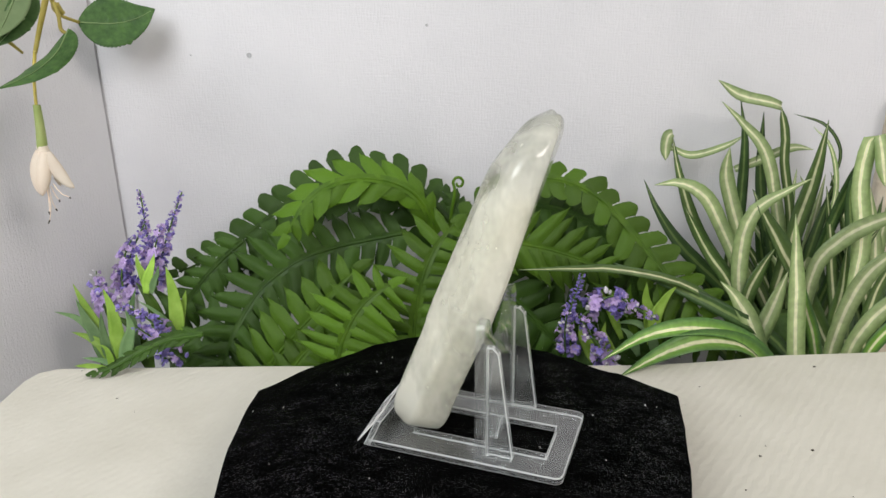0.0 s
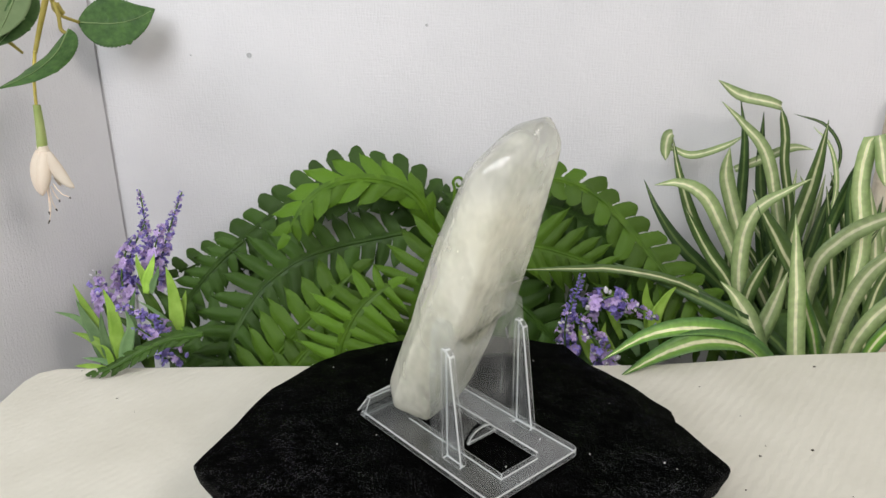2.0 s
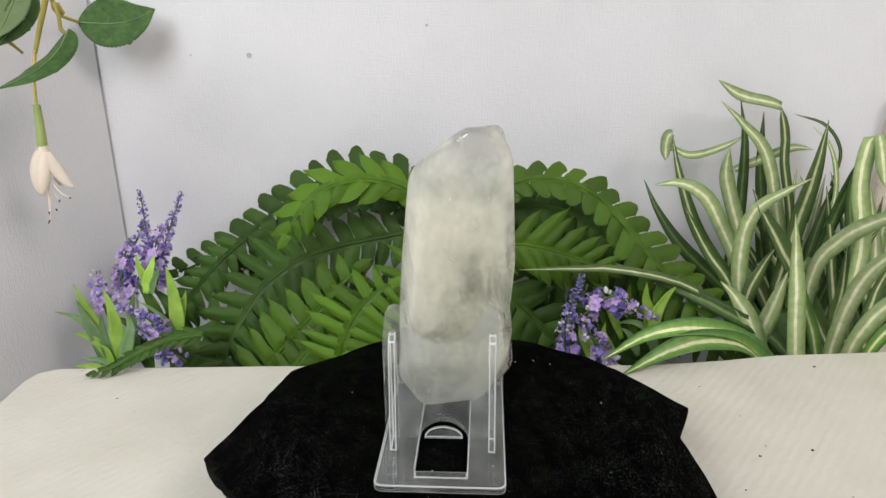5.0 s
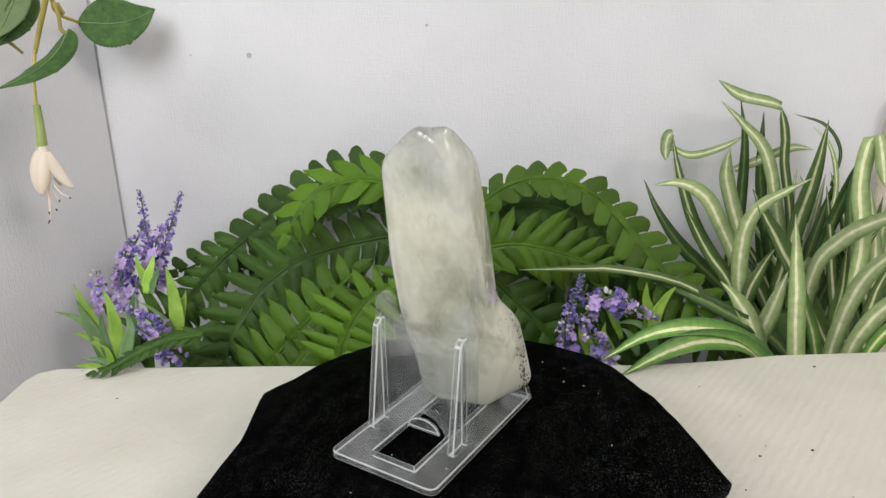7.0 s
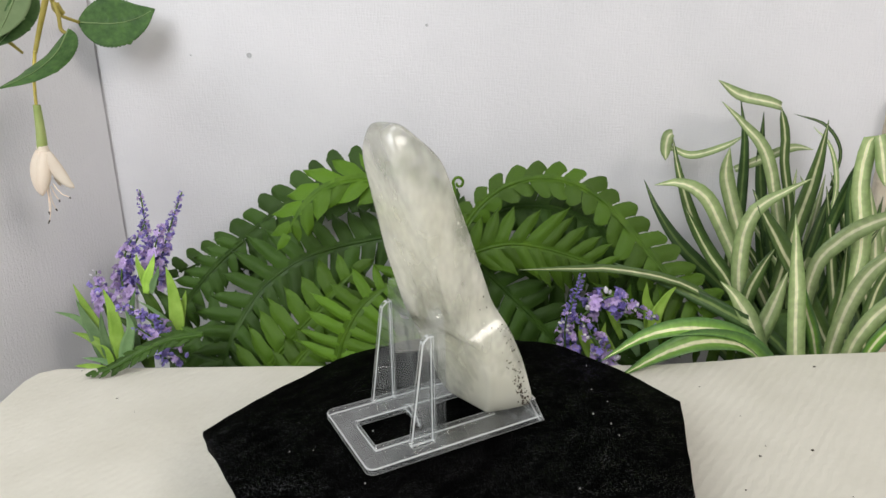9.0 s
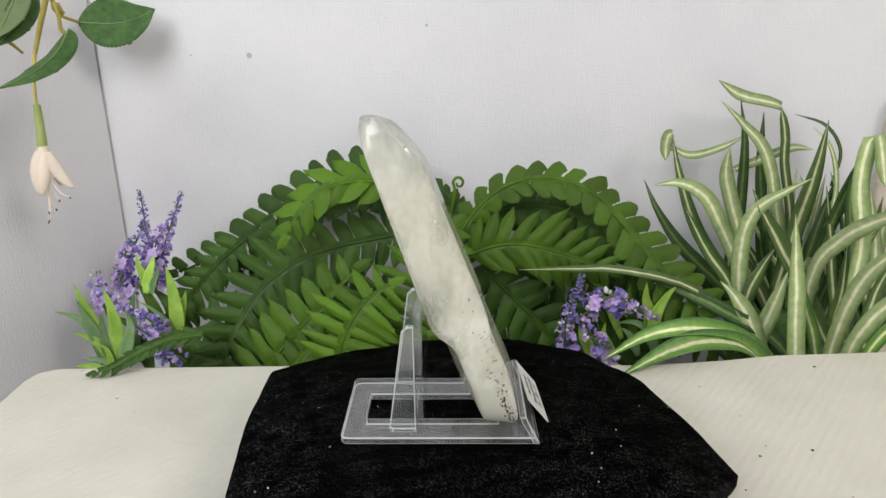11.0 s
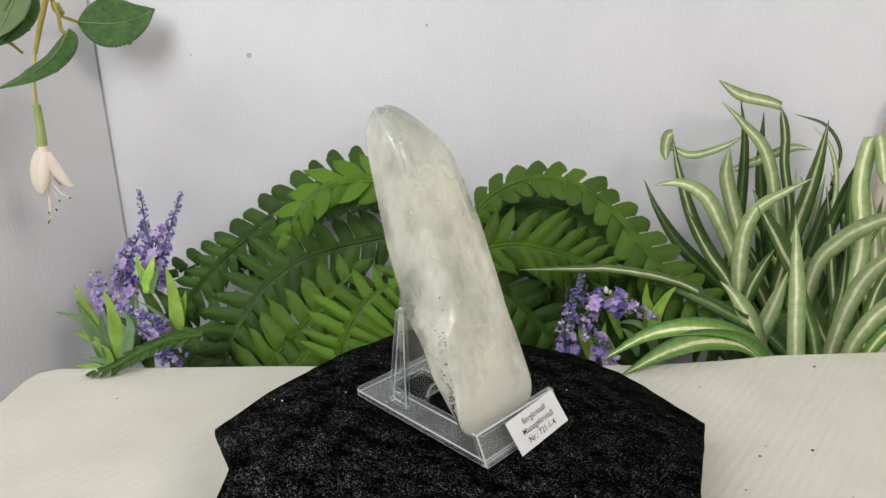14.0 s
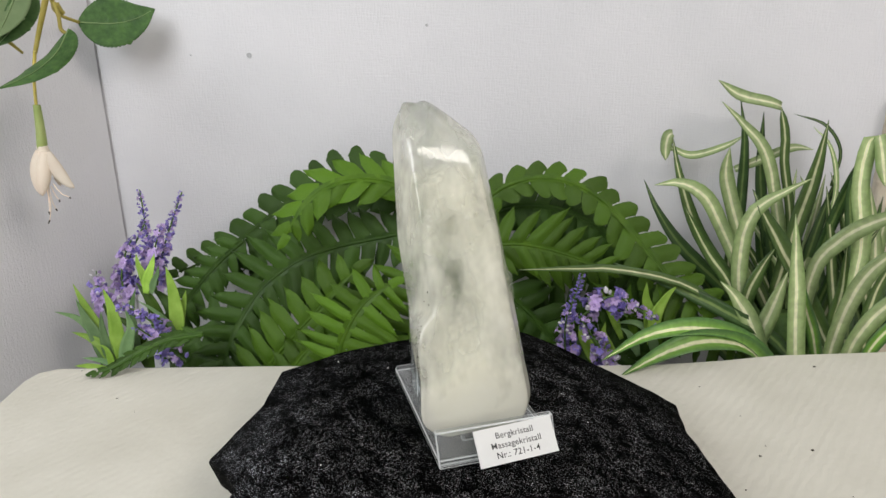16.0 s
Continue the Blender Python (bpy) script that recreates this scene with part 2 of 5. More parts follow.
# the left board splays a little outwards towards the camera
bm = bmesh.new()
prism(bm, [(-0.2335, 0.2375), (-0.2990, 0.0575), (-0.3110, 0.0620), (-0.2460, 0.2410)], "z", TABLE_Z, 0.235)
tagged(tagged(mesh_object("wall_left", bm, WALL, False), kind="structure"), "white canvas-covered side board of the display")
tagged(structure("wall_right", (0.2745, 0.2325, TABLE_Z), (0.32, 0.2396, 0.122), STONE, 0.002), "rough cream plaster pillar beside the back board")
tagged(structure("table_top", (-0.9, -0.9, -0.85), (0.9, 0.6, TABLE_Z), ROOM), "plain pale counter under the display")

# platform: a thick white board with rounded back corners
def platform():
    bm = bmesh.new()
    left, right, back, front = -0.2295, 0.268, 0.1105, -0.60
    outline = [(left, front), (right, front), (right, 0.13)]
    outline += [(0.232, 0.1275), (0.172, 0.1235), (0.14, 0.1175), (0.10, 0.1125)]
    outline += [(-0.10, back + 0.001), (left + 0.012, back - 0.002), (left + 0.003, back - 0.007), (left, back - 0.016)]
    prism(bm, outline, "z", TABLE_Z, 0.0)
    ob = mesh_object("platform", bm, PLATFORM, False)
    bevelled(ob, 0.002, 3, 50)
    tagged(ob, "white embossed display platform with rounded back corners", kind="structure")


platform()
# the room that closes the place
tagged(structure("floor", (-1.6, -1.9, -0.90), (1.6, 1.1, -0.85), ROOM), "plain pale room floor")
tagged(structure("ceiling", (-1.6, -1.9, 1.60), (1.6, 1.1, 1.65), ROOM), "plain white room ceiling")
tagged(structure("wall_north", (-1.6, 1.1, -0.85), (1.6, 1.15, 1.60), ROOM), "plain white room wall")
tagged(structure("wall_south", (-1.6, -1.95, -0.85), (1.6, -1.9, 1.60), ROOM), "plain white room wall")
tagged(structure("wall_west", (-1.65, -1.9, -0.85), (-1.6, 1.1, 1.60), ROOM), "plain white room wall")
tagged(structure("wall_east", (1.6, -1.9, -0.85), (1.65, 1.1, 1.60), ROOM), "plain white room wall")

# ---- the turntable, its cloth, the stand, the crystal and the card ----
# All four turn together about the axis. BASE is the stand's own frame: x towards its open end, y across it, z up from the cloth.
CLOTH_Z = 0.0374
BASE = Matrix.Translation((0.0386, -0.01905, CLOTH_Z)) @ pose(0, 0, 0, 0, 0, -19.08)

turntable = new("turntable")
tagged(turntable, "low round black turntable hidden under a velvet cloth", "turntable")


def disc(bm, r, lo, hi, n=64):
    prism(bm, [(r * math.cos(2 * math.pi * i / n), r * math.sin(2 * math.pi * i / n)) for i in range(n)], "z", lo, hi)


bm = bmesh.new()
disc(bm, 0.055, 0.0, 0.008)
part("foot", bm, DARK, turntable, smooth=False)
bm = bmesh.new()
disc(bm, 0.072, 0.008, 0.032)
part("plate", bm, DARK, turntable, smooth=False)


# the cloth's cut edge: corners with slack, that hang a little, and hollow sides (degrees, radius, sag)
EDGE = [(20, 0.0972, 0.000), (37, 0.0850, 0.003), (52, 0.0985, 0.011), (74, 0.0830, 0.003), (88, 0.0968, 0.001), (120, 0.0822, 0.000),
        (153, 0.1010, 0.005), (187, 0.0862, 0.000), (215, 0.1000, 0.004), (236, 0.0858, 0.002), (255, 0.0985, 0.006), (287, 0.0820, 0.000),
        (308, 0.1015, 0.000), (340, 0.0830, 0.000), (380, 0.0972, 0.000)]


def cloth_edge(deg):
    d = (deg - 20) % 360 + 20
    for (a, ra, za), (b, rb, zb) in zip(EDGE, EDGE[1:]):
        if a <= d <= b:
            pa = Vector((ra * math.cos(radians(a)), ra * math.sin(radians(a))))
            pb = Vector((rb * math.cos(radians(b)), rb * math.sin(radians(b))))
            way, e = Vector((math.cos(radians(d)), math.sin(radians(d)))), pb - pa
            r = (pa.x * e.y - pa.y * e.x) / (way.x * e.y - way.y * e.x)
            k = (d - a) / (b - a)
            return r, za + (zb - za) * k
    return 0.09, 0.0


def cloth():
    bm = bmesh.new()
    n = 400
    rings = []
    for k in range(32):
        f = 0.04 + 0.96 * k / 31
        ring = []
        for i in range(n):
            d = 360 * i / n
            R, sag = cloth_edge(d)
            r = R * f
            x, y = r * math.cos(radians(d)), r * math.sin(radians(d))
            over = max(0.0, (r - 0.050) / 0.048)
            z = CLOTH_Z - 0.0006 - 0.0085 * over ** 1.5 - sag * max(0.0, (f - 0.70) / 0.30) ** 1.6
            loose = min(1, max(0, (r - 0.045) / 0.02))
            z += loose * (0.0014 * noise.noise((x * 38, y * 38, 3.1)) + 0.0006 * noise.noise((x * 110, y * 110, 7.7)))
            ring.append(bm.verts.new((x, y, z)))
        rings.append(ring)
    last = rings[-1]
    for drop, back in ((0.0015, -0.0002), (0.0045, 0.0006), (0.008, 0.0016), (0.0112, 0.003)):
        ring = []
        for i in range(n):
            d = 360 * i / n
            R, sag = cloth_edge(d)
            R += -back + 0.0010 * noise.noise((d * 0.12, drop * 200, 0))
            fray = 0.0007 * noise.noise((d * 2.3, 5.5, 0)) if drop > 0.01 else 0.0
            z = max(0.0012, last[i].co.z - drop + fray)
            ring.append(bm.verts.new((R * math.cos(radians(d)), R * math.sin(radians(d)), z)))
        rings.append(ring)
    for a, b in zip(rings, rings[1:]):
        for i in range(n):
            bm.faces.new((a[i], a[(i + 1) % n], b[(i + 1) % n], b[i]))
    bm.faces.new(rings[0])
    ob = mesh_object("velvet_cloth", bm, VELVET)
    so = ob.modifiers.new("thickness", "SOLIDIFY")
    so.thickness, so.offset = 0.0009, -1
    return tagged(ob, "black crushed velvet cloth with ragged edge over the turntable", "cloth")


velvet_cloth = cloth()


def lint():
    """Pale specks of lint caught in the pile."""
    bm = bmesh.new()
    rnd = random.Random(12)
    for _ in range(22):
        d, r = rnd.uniform(0, 360), 0.085 * math.sqrt(rnd.uniform(0.10, 1))
        x, y = r * math.cos(radians(d)), r * math.sin(radians(d))
        z = CLOTH_Z - 0.0085 * max(0.0, (r - 0.050) / 0.048) ** 1.5 + 0.0006
        q = rnd.uniform(0.00006, 0.00015)
        box(bm, (x - q * rnd.uniform(0.6, 2.2), y - q, z - q * 2), (x + q, y + q * rnd.uniform(0.6, 2.0), z + q))
    return part("lint", bm, PAPER, velvet_cloth, "pale specks of lint", False)


lint()

# stand: clear acrylic, built in its own frame
display_stand = new("display_stand")
display_stand.matrix_world = BASE
tagged(display_stand, "clear acrylic display stand with two upright arms on black velvet", "display stand")
T = 0.0026                           # height of the base's top


def slab_with_hole():
    bm = bmesh.new()
    x0, x1, y = -0.0690, 0.0008, 0.0214
    outline = [(x0, -y), *arc(x1 - 0.003, -y + 0.003, 0.003, -90, 0, 5), *arc(x1 - 0.003, y - 0.003, 0.003, 0, 90, 5), (x0, y)]
    hx0, hx1, hy = -0.0560, -0.0072, 0.0086
    hole = [(hx1, hy), (hx1, -hy), (hx0, -hy), (hx0, hy)]
    lo = [bm.verts.new((a, b, 0.0)) for a, b in outline]
    hi = [bm.verts.new((a, b, T)) for a, b in outline]
    hl = [bm.verts.new((a, b, 0.0)) for a, b in hole]
    hh = [bm.verts.new((a, b, T)) for a, b in hole]
    n = len(outline)
    for i in range(n):
        bm.faces.new((lo[i], lo[(i + 1) % n], hi[(i + 1) % n], hi[i]))
    for i in range(4):
        bm.faces.new((hl[i], hl[(i + 1) % 4], hh[(i + 1) % 4], hh[i]))
    for o, h in ((lo, hl), (hi, hh)):
        bm.faces.new((o[0], *o[1:7], h[1], h[2]))
        bm.faces.new((o[6], o[7], h[0], h[1]))
        bm.faces.new((*o[7:], h[3], h[0]))
        bm.faces.new((o[n - 1], o[0], h[2], h[3]))
    return bm


bevelled(part("base_plate", slab_with_hole(), ACRYLIC, display_stand, smooth=False), 0.0004, 2)
# front lip, leaning back
bm = bmesh.new()
prism(bm, [(-0.0692, -0.0214), (-0.0692, 0.0214), (-0.0668, 0.0214), (-0.0668, -0.0214)], "z", 0.0, 0.0108)
for v in bm.verts:
    v.co.x += 0.0052 * v.co.z / 0.0108 - 0.001
bevelled(part("front_lip", bm, ACRYLIC, display_stand, "slanted clear front lip", smooth=False), 0.0004, 2)
# upright plate with two arms, a cradle between them and an arch below
HALF = 0.0205
side = [(HALF, T), (HALF, 0.040), (HALF - 0.0010, 0.0495), *arc(HALF - 0.0045, 0.0492, 0.0035, 0, 180, 8), (HALF - 0.0086, 0.0462)]
cradle = [(HALF - 0.0094 - (2 * HALF - 0.0188) * k / 10, 0.0392 + 0.0062 * abs(1 - k / 5) ** 2.2) for k in range(11)]
outline = side + cradle + [(-a, b) for a, b in reversed(side)]
outline += [(-0.0085, T), *[(0.0085 * math.cos(radians(180 - 180 * k / 10)), T + 0.0068 * math.sin(radians(180 * k / 10)) ** 1.3) for k in range(1, 10)], (0.0085, T)]
bm = bmesh.new()
prism(bm, outline, "x", -0.0290, -0.0262)
bevelled(part("arm_plate", bm, ACRYLIC, display_stand, "clear upright plate with two rounded arms", smooth=False), 0.0004, 2)
for sign in (1, -1):
    bm = bmesh.new()
    prism(bm, [(-0.0261, T), (-0.0175, T), (-0.0165, T + 0.0012), (-0.0218, 0.0420), (-0.0238, 0.0440), (-0.0261, 0.0440)], "y", sign * 0.0168 - 0.0012, sign * 0.0168 + 0.0012)
    bevelled(part("gusset", bm, ACRYLIC, display_stand, smooth=False), 0.0004, 2)
bm = bmesh.new()
prism(bm, [(-0.0068, 0.0030), *[(0.0068 * math.cos(radians(180 - 15 * k)), 0.003 + 0.0048 * math.sin(radians(15 * k))) for k in range(1, 12)], (0.0068, 0.003)], "x", -0.0262, -0.0250)
bevelled(part("rib", bm, ACRYLIC, display_stand, smooth=False), 0.0003, 2)


def crystal_mesh(shrink=1.0, top=99.0):
    """A quartz point with five long faces, an oblique tip and a second growth low on one side. shrink: towards its axis; top: where it ends, in cm."""
    low, high = Vector((-0.055, 0.001, 0.0046)), Vector((-0.015, 0.006, 0.1146))
    axis = (high - low).normalized()
    across = Vector((0, 1, 0)) - axis * axis.y
    across.normalize()
    ahead = across.cross(axis)
    # five corners a ring (cm across the axis), at a height along the axis or one height a corner
    body = [(0.66, 2.02), (-1.08, 1.43), (-0.91, -1.31), (0.19, -1.78), (1.11, -1.22)]
    foot = [
        (-0.06, [(0.45, 0.95), (-0.65, 1.68), (-0.78, -1.20), (-0.24, -1.48), (0.80, -0.85)]),
        (0.63, [(0.38, 1.46), (-0.96, 2.50), (-1.02, -1.47), (0.08, -2.05), (1.06, -1.25)]),
        (2.26, [(0.20, 2.08), (-1.15, 2.22), (-0.99, -1.45), (0.03, -1.96), (1.06, -1.26)]),
        (3.79, [(0.20, 2.16), (-1.10, 2.12), (-0.94, -1.36), (0.09, -1.94), (1.14, -1.29)]),
        (4.41, [(0.78, 1.94), (-1.11, 1.32), (-1.00, -1.28), (0.14, -1.92), (1.22, -1.31)]),
    ]
    rings = [([h] * 5, corners) for h, corners in foot] + [([7.0] * 5, body)]
    rings.append(([11.19, 10.27, 9.68, 10.20, 10.82], [(0.59, 1.66), (-1.00, 1.54), (-0.95, -0.87), (0.03, -1.57), (0.78, -0.87)]))
    rings.append(([11.62, 11.90, 11.34, 11.78, 11.95], [(0.49, 1.00), (-0.05, 1.42), (-0.58, 0.20), (0.10, 0.16), (0.60, 0.34)]))

    def corner_cut(p, q, r, d, n=6):
        """Places round the corner q between p and r: the polished, worn edge."""
        a, b = p - q, r - q
        one = q + a.normalized() * min(d, 0.45 * a.length)
        two = q + b.normalized() * min(d, 0.45 * b.length)
        return [one.lerp(q, t).lerp(q.lerp(two, t), t) for t in [k / (n - 1) for k in range(n)]]

    grid = [[low + axis * (min(top + 0.1 * a, 0.3 * (1 - shrink) * 10 + h * (0.4 + 0.6 * shrink) if shrink < 1 else h) * 0.01) + ahead * (a * shrink * 0.01) + across * (b * shrink * 0.01) for h, (a, b) in zip(heights, corners)] for heights, corners in rings]
    rounded = []
    for k, row in enumerate(grid):
        rounded.append([v for i in range(5) for v in corner_cut(row[i - 1], row[i], row[(i + 1) % 5], 0.0020 if k < 6 else 0.0042)])
    count = len(rounded[0])
    first, last = sum(rounded[0], Vector()) / count, sum(rounded[-1], Vector()) / count
    columns = []
    for i in range(count):
        line = [first] + [row[i] for row in rounded] + [last]
        columns.append([v for k in range(1, len(line) - 1) for v in corner_cut(line[k - 1], line[k], line[k + 1], 0.0044 if k < 7 else 0.0060)])
    bm = bmesh.new()
    made = [[bm.verts.new(v + 0.00025 * noise.noise_vector(v * 90)) for v in column] for column in columns]
    ends = bm.verts.new(first), bm.verts.new(last)
    for i in range(count):
        one, two = made[i], made[(i + 1) % count]
        for k in range(len(one) - 1):
            bm.faces.new((one[k], two[k], two[k + 1], one[k + 1]))
        bm.faces.new((ends[0], two[0], one[0])), bm.faces.new((ends[1], one[-1], two[-1]))
    return bm


def crystal():
    ob = mesh_object("quartz_crystal", crystal_mesh(), QUARTZ)
    for shrink, top, mat, label in ((0.86, 10.6, CLOUD_OUTER, "thin white veils inside the clear stone"), (0.58, 9.9, CLOUD_INNER, "dense milky core of the stone")):
        part("milky_cloud", crystal_mesh(shrink, top), mat, ob, label)
    rnd = random.Random(41)
    skin = BVHTree.FromPolygons([v.co for v in ob.data.vertices], [list(f.vertices) for f in ob.data.polygons])
    axis = (Vector((-0.015, 0.006, 0.1146)) - Vector((-0.055, 0.001, 0.0046))).normalized()
    for k in range(90):
        h = rnd.choice((0.085, 0.075, 0.036, 0.034, 0.028, 0.020, 0.05)) + rnd.uniform(-0.012, 0.012)
        c = Vector((-0.055, 0.001, 0.0046)) + axis * h + Vector((rnd.uniform(-0.008, 0.008), rnd.uniform(-0.014, 0.015), 0))
        r = rnd.uniform(0.0012, 0.0030) if k % 6 else rnd.uniform(0.005, 0.009)
        spot, normal, _, _ = skin.find_nearest(c)
        if (c - spot).dot(normal) > -r:
            continue
        bm = bmesh.new()
        tilt = Euler((rnd.uniform(0, 3.1), rnd.uniform(0, 3.1), rnd.uniform(0, 3.1))).to_matrix()
        hub = bm.verts.new(c)
        rim = []
        for i in range(9):
            a, q = 2 * math.pi * i / 9, r * rnd.uniform(0.35, 1.0)
            rim.append(bm.verts.new(c + tilt @ Vector((q * math.cos(a), 0.6 * q * math.sin(a), 0.25 * r * math.sin(2 * a)))))
        for i in range(9):
            bm.faces.new((hub, rim[i], rim[(i + 1) % 9]))
        part("fracture", bm, FLAKE, ob)
    flat = ob.modifiers.new("flat_faces", "WEIGHTED_NORMAL")
    flat.weight = 90
    ob.matrix_world = BASE
    return tagged(ob, "polished milky quartz massage crystal leaning in the clear stand", "crystal")


quartz_crystal = crystal()


def inclusions(count, centre, mat, label, seed, along=0.0065, beside=0.0011):
    """Mineral crumbs in the polished skin of the crystal's foot, strung out along its side."""
    me = quartz_crystal.data
    skin = BVHTree.FromPolygons([v.co for v in me.vertices], [list(f.vertices) for f in me.polygons])
    rnd = random.Random(seed)
    bm = bmesh.new()
    for _ in range(count):
        g = max(-1.5, min(1.8, rnd.gauss(0, 1)))
        c = Vector(centre) + Vector((0.36, 0.05, 0.93)) * g * along + Vector((-0.84, 0.42, 0.32)) * rnd.gauss(0, 1) * beside
        spot, normal, _, _ = skin.find_nearest(c)
        spot = spot + normal * 0.00003
        r = rnd.uniform(0.00008, 0.00024)
        box(bm, spot - Vector((r, r * 0.6, r * rnd.uniform(0.6, 1.6))), spot + Vector((r, r * 0.6, r * rnd.uniform(0.6, 1.6))))
    return part("inclusion", bm, mat, quartz_crystal, label, False)


inclusions(70, (-0.0572, 0.0240, 0.0190), SPECK, "dark mineral specks", 5)
inclusions(50, (-0.0582, 0.0240, 0.0150), RUST, "rust-brown mineral specks", 6, 0.0045, 0.0009)
inclusions(26, (-0.0500, 0.0225, 0.0400), SPECK, "grey mineral specks", 7, 0.0080, 0.0040)

# the card on the lip
CARD = BASE @ Matrix.Translation((-0.0698, -0.0060, 0.0056)) @ pose(0, 0, 0, 0, 0, 4) @ Matrix(((0, 0.62, -0.785, 0), (-1, 0, 0, 0), (0, 0.785, 0.62, 0), (0, 0, 0, 1)))
label_card = new("label_card")
label_card.matrix_world = CARD
tagged(label_card, "white printed card stuck to the stand's front lip", "label card")
bm = bmesh.new()
box(bm, (-0.0146, -0.0062, -0.0002), (0.0146, 0.0062, 0.0002))
part("paper", bm, PAPER, label_card, smooth=False)


def lettering(text, y, size):
    cu = bpy.data.curves.new("lettering", "FONT")
    cu.body, cu.size, cu.align_x, cu.extrude = text, 1.0, "CENTER", 0.01
    cu.offset, cu.space_character = 0.006, 1.07
    ob = new("lettering", cu)
    cu.materials.append(INK)
    ob.parent = label_card
    ob.location, ob.scale = (0, y, 0.00024), (size, size, size)
    return ob


lettering("Bergkristall", 0.0023, 0.0029)
lettering("Massagekristall", -0.0010, 0.0029)
lettering("Nr.: 721-1-4", -0.0043, 0.0030)


# ---- the plants ----
def leaf_material(name, dark, light, scale=90, rough=0.45, vein=0.35, back=0.3):
    """Cloth or plastic leaf: mottled green, lets some light through, each leaf a little different."""
    m, nodes, links, p = material(name)
    n = noise_node(nodes, links, scale, 5)
    r = ramp(nodes, links, n.outputs["Fac"], [(0.3, dark), (0.7, light)])
    info = nodes.new("ShaderNodeObjectInfo")
    hs = nodes.new("ShaderNodeHueSaturation")
    vary = nodes.new("ShaderNodeMapRange")
    vary.inputs["To Min"].default_value, vary.inputs["To Max"].default_value = 0.72, 1.3
    links.new(info.outputs["Random"], vary.inputs["Value"])
    links.new(vary.outputs[0], hs.inputs["Value"]), links.new(r.outputs[0], hs.inputs["Color"])
    links.new(hs.outputs[0], p.inputs["Base Color"])
    p.inputs["Roughness"].default_value = rough
    p.inputs["Specular IOR Level"].default_value = 0.24
    f = noise_node(nodes, links, 500, 3, stretch=(1, 0.3, 1))
    bump(nodes, links, p, f.outputs["Fac"], vein, 0.0004)
    thin = nodes.new("ShaderNodeBsdfTranslucent")
    links.new(hs.outputs[0], thin.inputs["Color"])
    mix = nodes.new("ShaderNodeMixShader")
    mix.inputs[0].default_value = back
    links.new(p.outputs[0], mix.inputs[1]), links.new(thin.outputs[0], mix.inputs[2])
    links.new(mix.outputs[0], nodes["Material Output"].inputs["Surface"])
    return m


def striped_material(name, edge, stripe, inner, rough=0.4):
    """Ribbon leaf with a pale stripe along the middle; the leaf's x in its own texture runs across."""
    m, nodes, links, p = material(name)
    uv = nodes.new("ShaderNodeUVMap")
    sep = nodes.new("ShaderNodeSeparateXYZ")
    links.new(uv.outputs[0], sep.inputs[0])
    wob = noise_node(nodes, links, 60, 3)
    add = nodes.new("ShaderNodeMath")
    add.operation = "MULTIPLY_ADD"
    add.inputs[1].default_value = 0.16
    links.new(wob.outputs["Fac"], add.inputs[0]), links.new(sep.outputs[0], add.inputs[2])
    info = nodes.new("ShaderNodeObjectInfo")
    r = ramp(nodes, links, add.outputs[0], [(0.08, edge), (0.44, inner), (0.51, stripe), (0.63, stripe), (0.69, inner), (1.0, edge)])
    grain = noise_node(nodes, links, 260, 4)
    gr = ramp(nodes, links, grain.outputs["Fac"], [(0.3, grey(0.78)), (0.7, grey(1.1))])
    mixc = nodes.new("ShaderNodeMix")
    mixc.data_type, mixc.blend_type = "RGBA", "MULTIPLY"
    mixc.inputs[0].default_value = 1.0
    links.new(r.outputs[0], mixc.inputs[6]), links.new(gr.outputs[0], mixc.inputs[7])
    hs = nodes.new("ShaderNodeHueSaturation")
    vary = nodes.new("ShaderNodeMapRange")
    vary.inputs["To Min"].default_value, vary.inputs["To Max"].default_value = 0.82, 1.35
    links.new(info.outputs["Random"], vary.inputs["Value"])
    links.new(vary.outputs[0], hs.inputs["Value"]), links.new(mixc.outputs[2], hs.inputs["Color"])
    links.new(hs.outputs[0], p.inputs["Base Color"])
    p.inputs["Roughness"].default_value = rough
    f = noise_node(nodes, links, 700, 2)
    bump(nodes, links, p, f.outputs["Fac"], 0.25, 0.0003)
    thin = nodes.new("ShaderNodeBsdfTranslucent")
    links.new(hs.outputs[0], thin.inputs["Color"])
    mix = nodes.new("ShaderNodeMixShader")
    mix.inputs[0].default_value = 0.25
    links.new(p.outputs[0], mix.inputs[1]), links.new(thin.outputs[0], mix.inputs[2])
    links.new(mix.outputs[0], nodes["Material Output"].inputs["Surface"])
    return m


# deeper green that also holds the shade among dense back and low fronds
FERN_DARK = leaf_material("dark_shaded_fern_cloth", (0.028, 0.068, 0.010), (0.058, 0.122, 0.016), back=0.16)
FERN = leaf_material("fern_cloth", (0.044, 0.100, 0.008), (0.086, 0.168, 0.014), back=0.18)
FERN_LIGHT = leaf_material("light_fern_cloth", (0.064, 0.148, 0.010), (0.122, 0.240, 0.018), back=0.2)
STEM = leaf_material("green_stem", (0.10, 0.19, 0.05), (0.16, 0.28, 0.08), 200)
LIME = leaf_material("lime_leaf", (0.27, 0.48, 0.06), (0.47, 0.70, 0.14))
SAGE = leaf_material("sage_leaf", (0.15, 0.28, 0.11), (0.26, 0.40, 0.18))
VIOLET = leaf_material("violet_bloom", (0.22, 0.17, 0.56), (0.48, 0.40, 0.86), 300)
LILAC = leaf_material("lilac_bloom", (0.46, 0.30, 0.68), (0.74, 0.62, 0.86), 300)
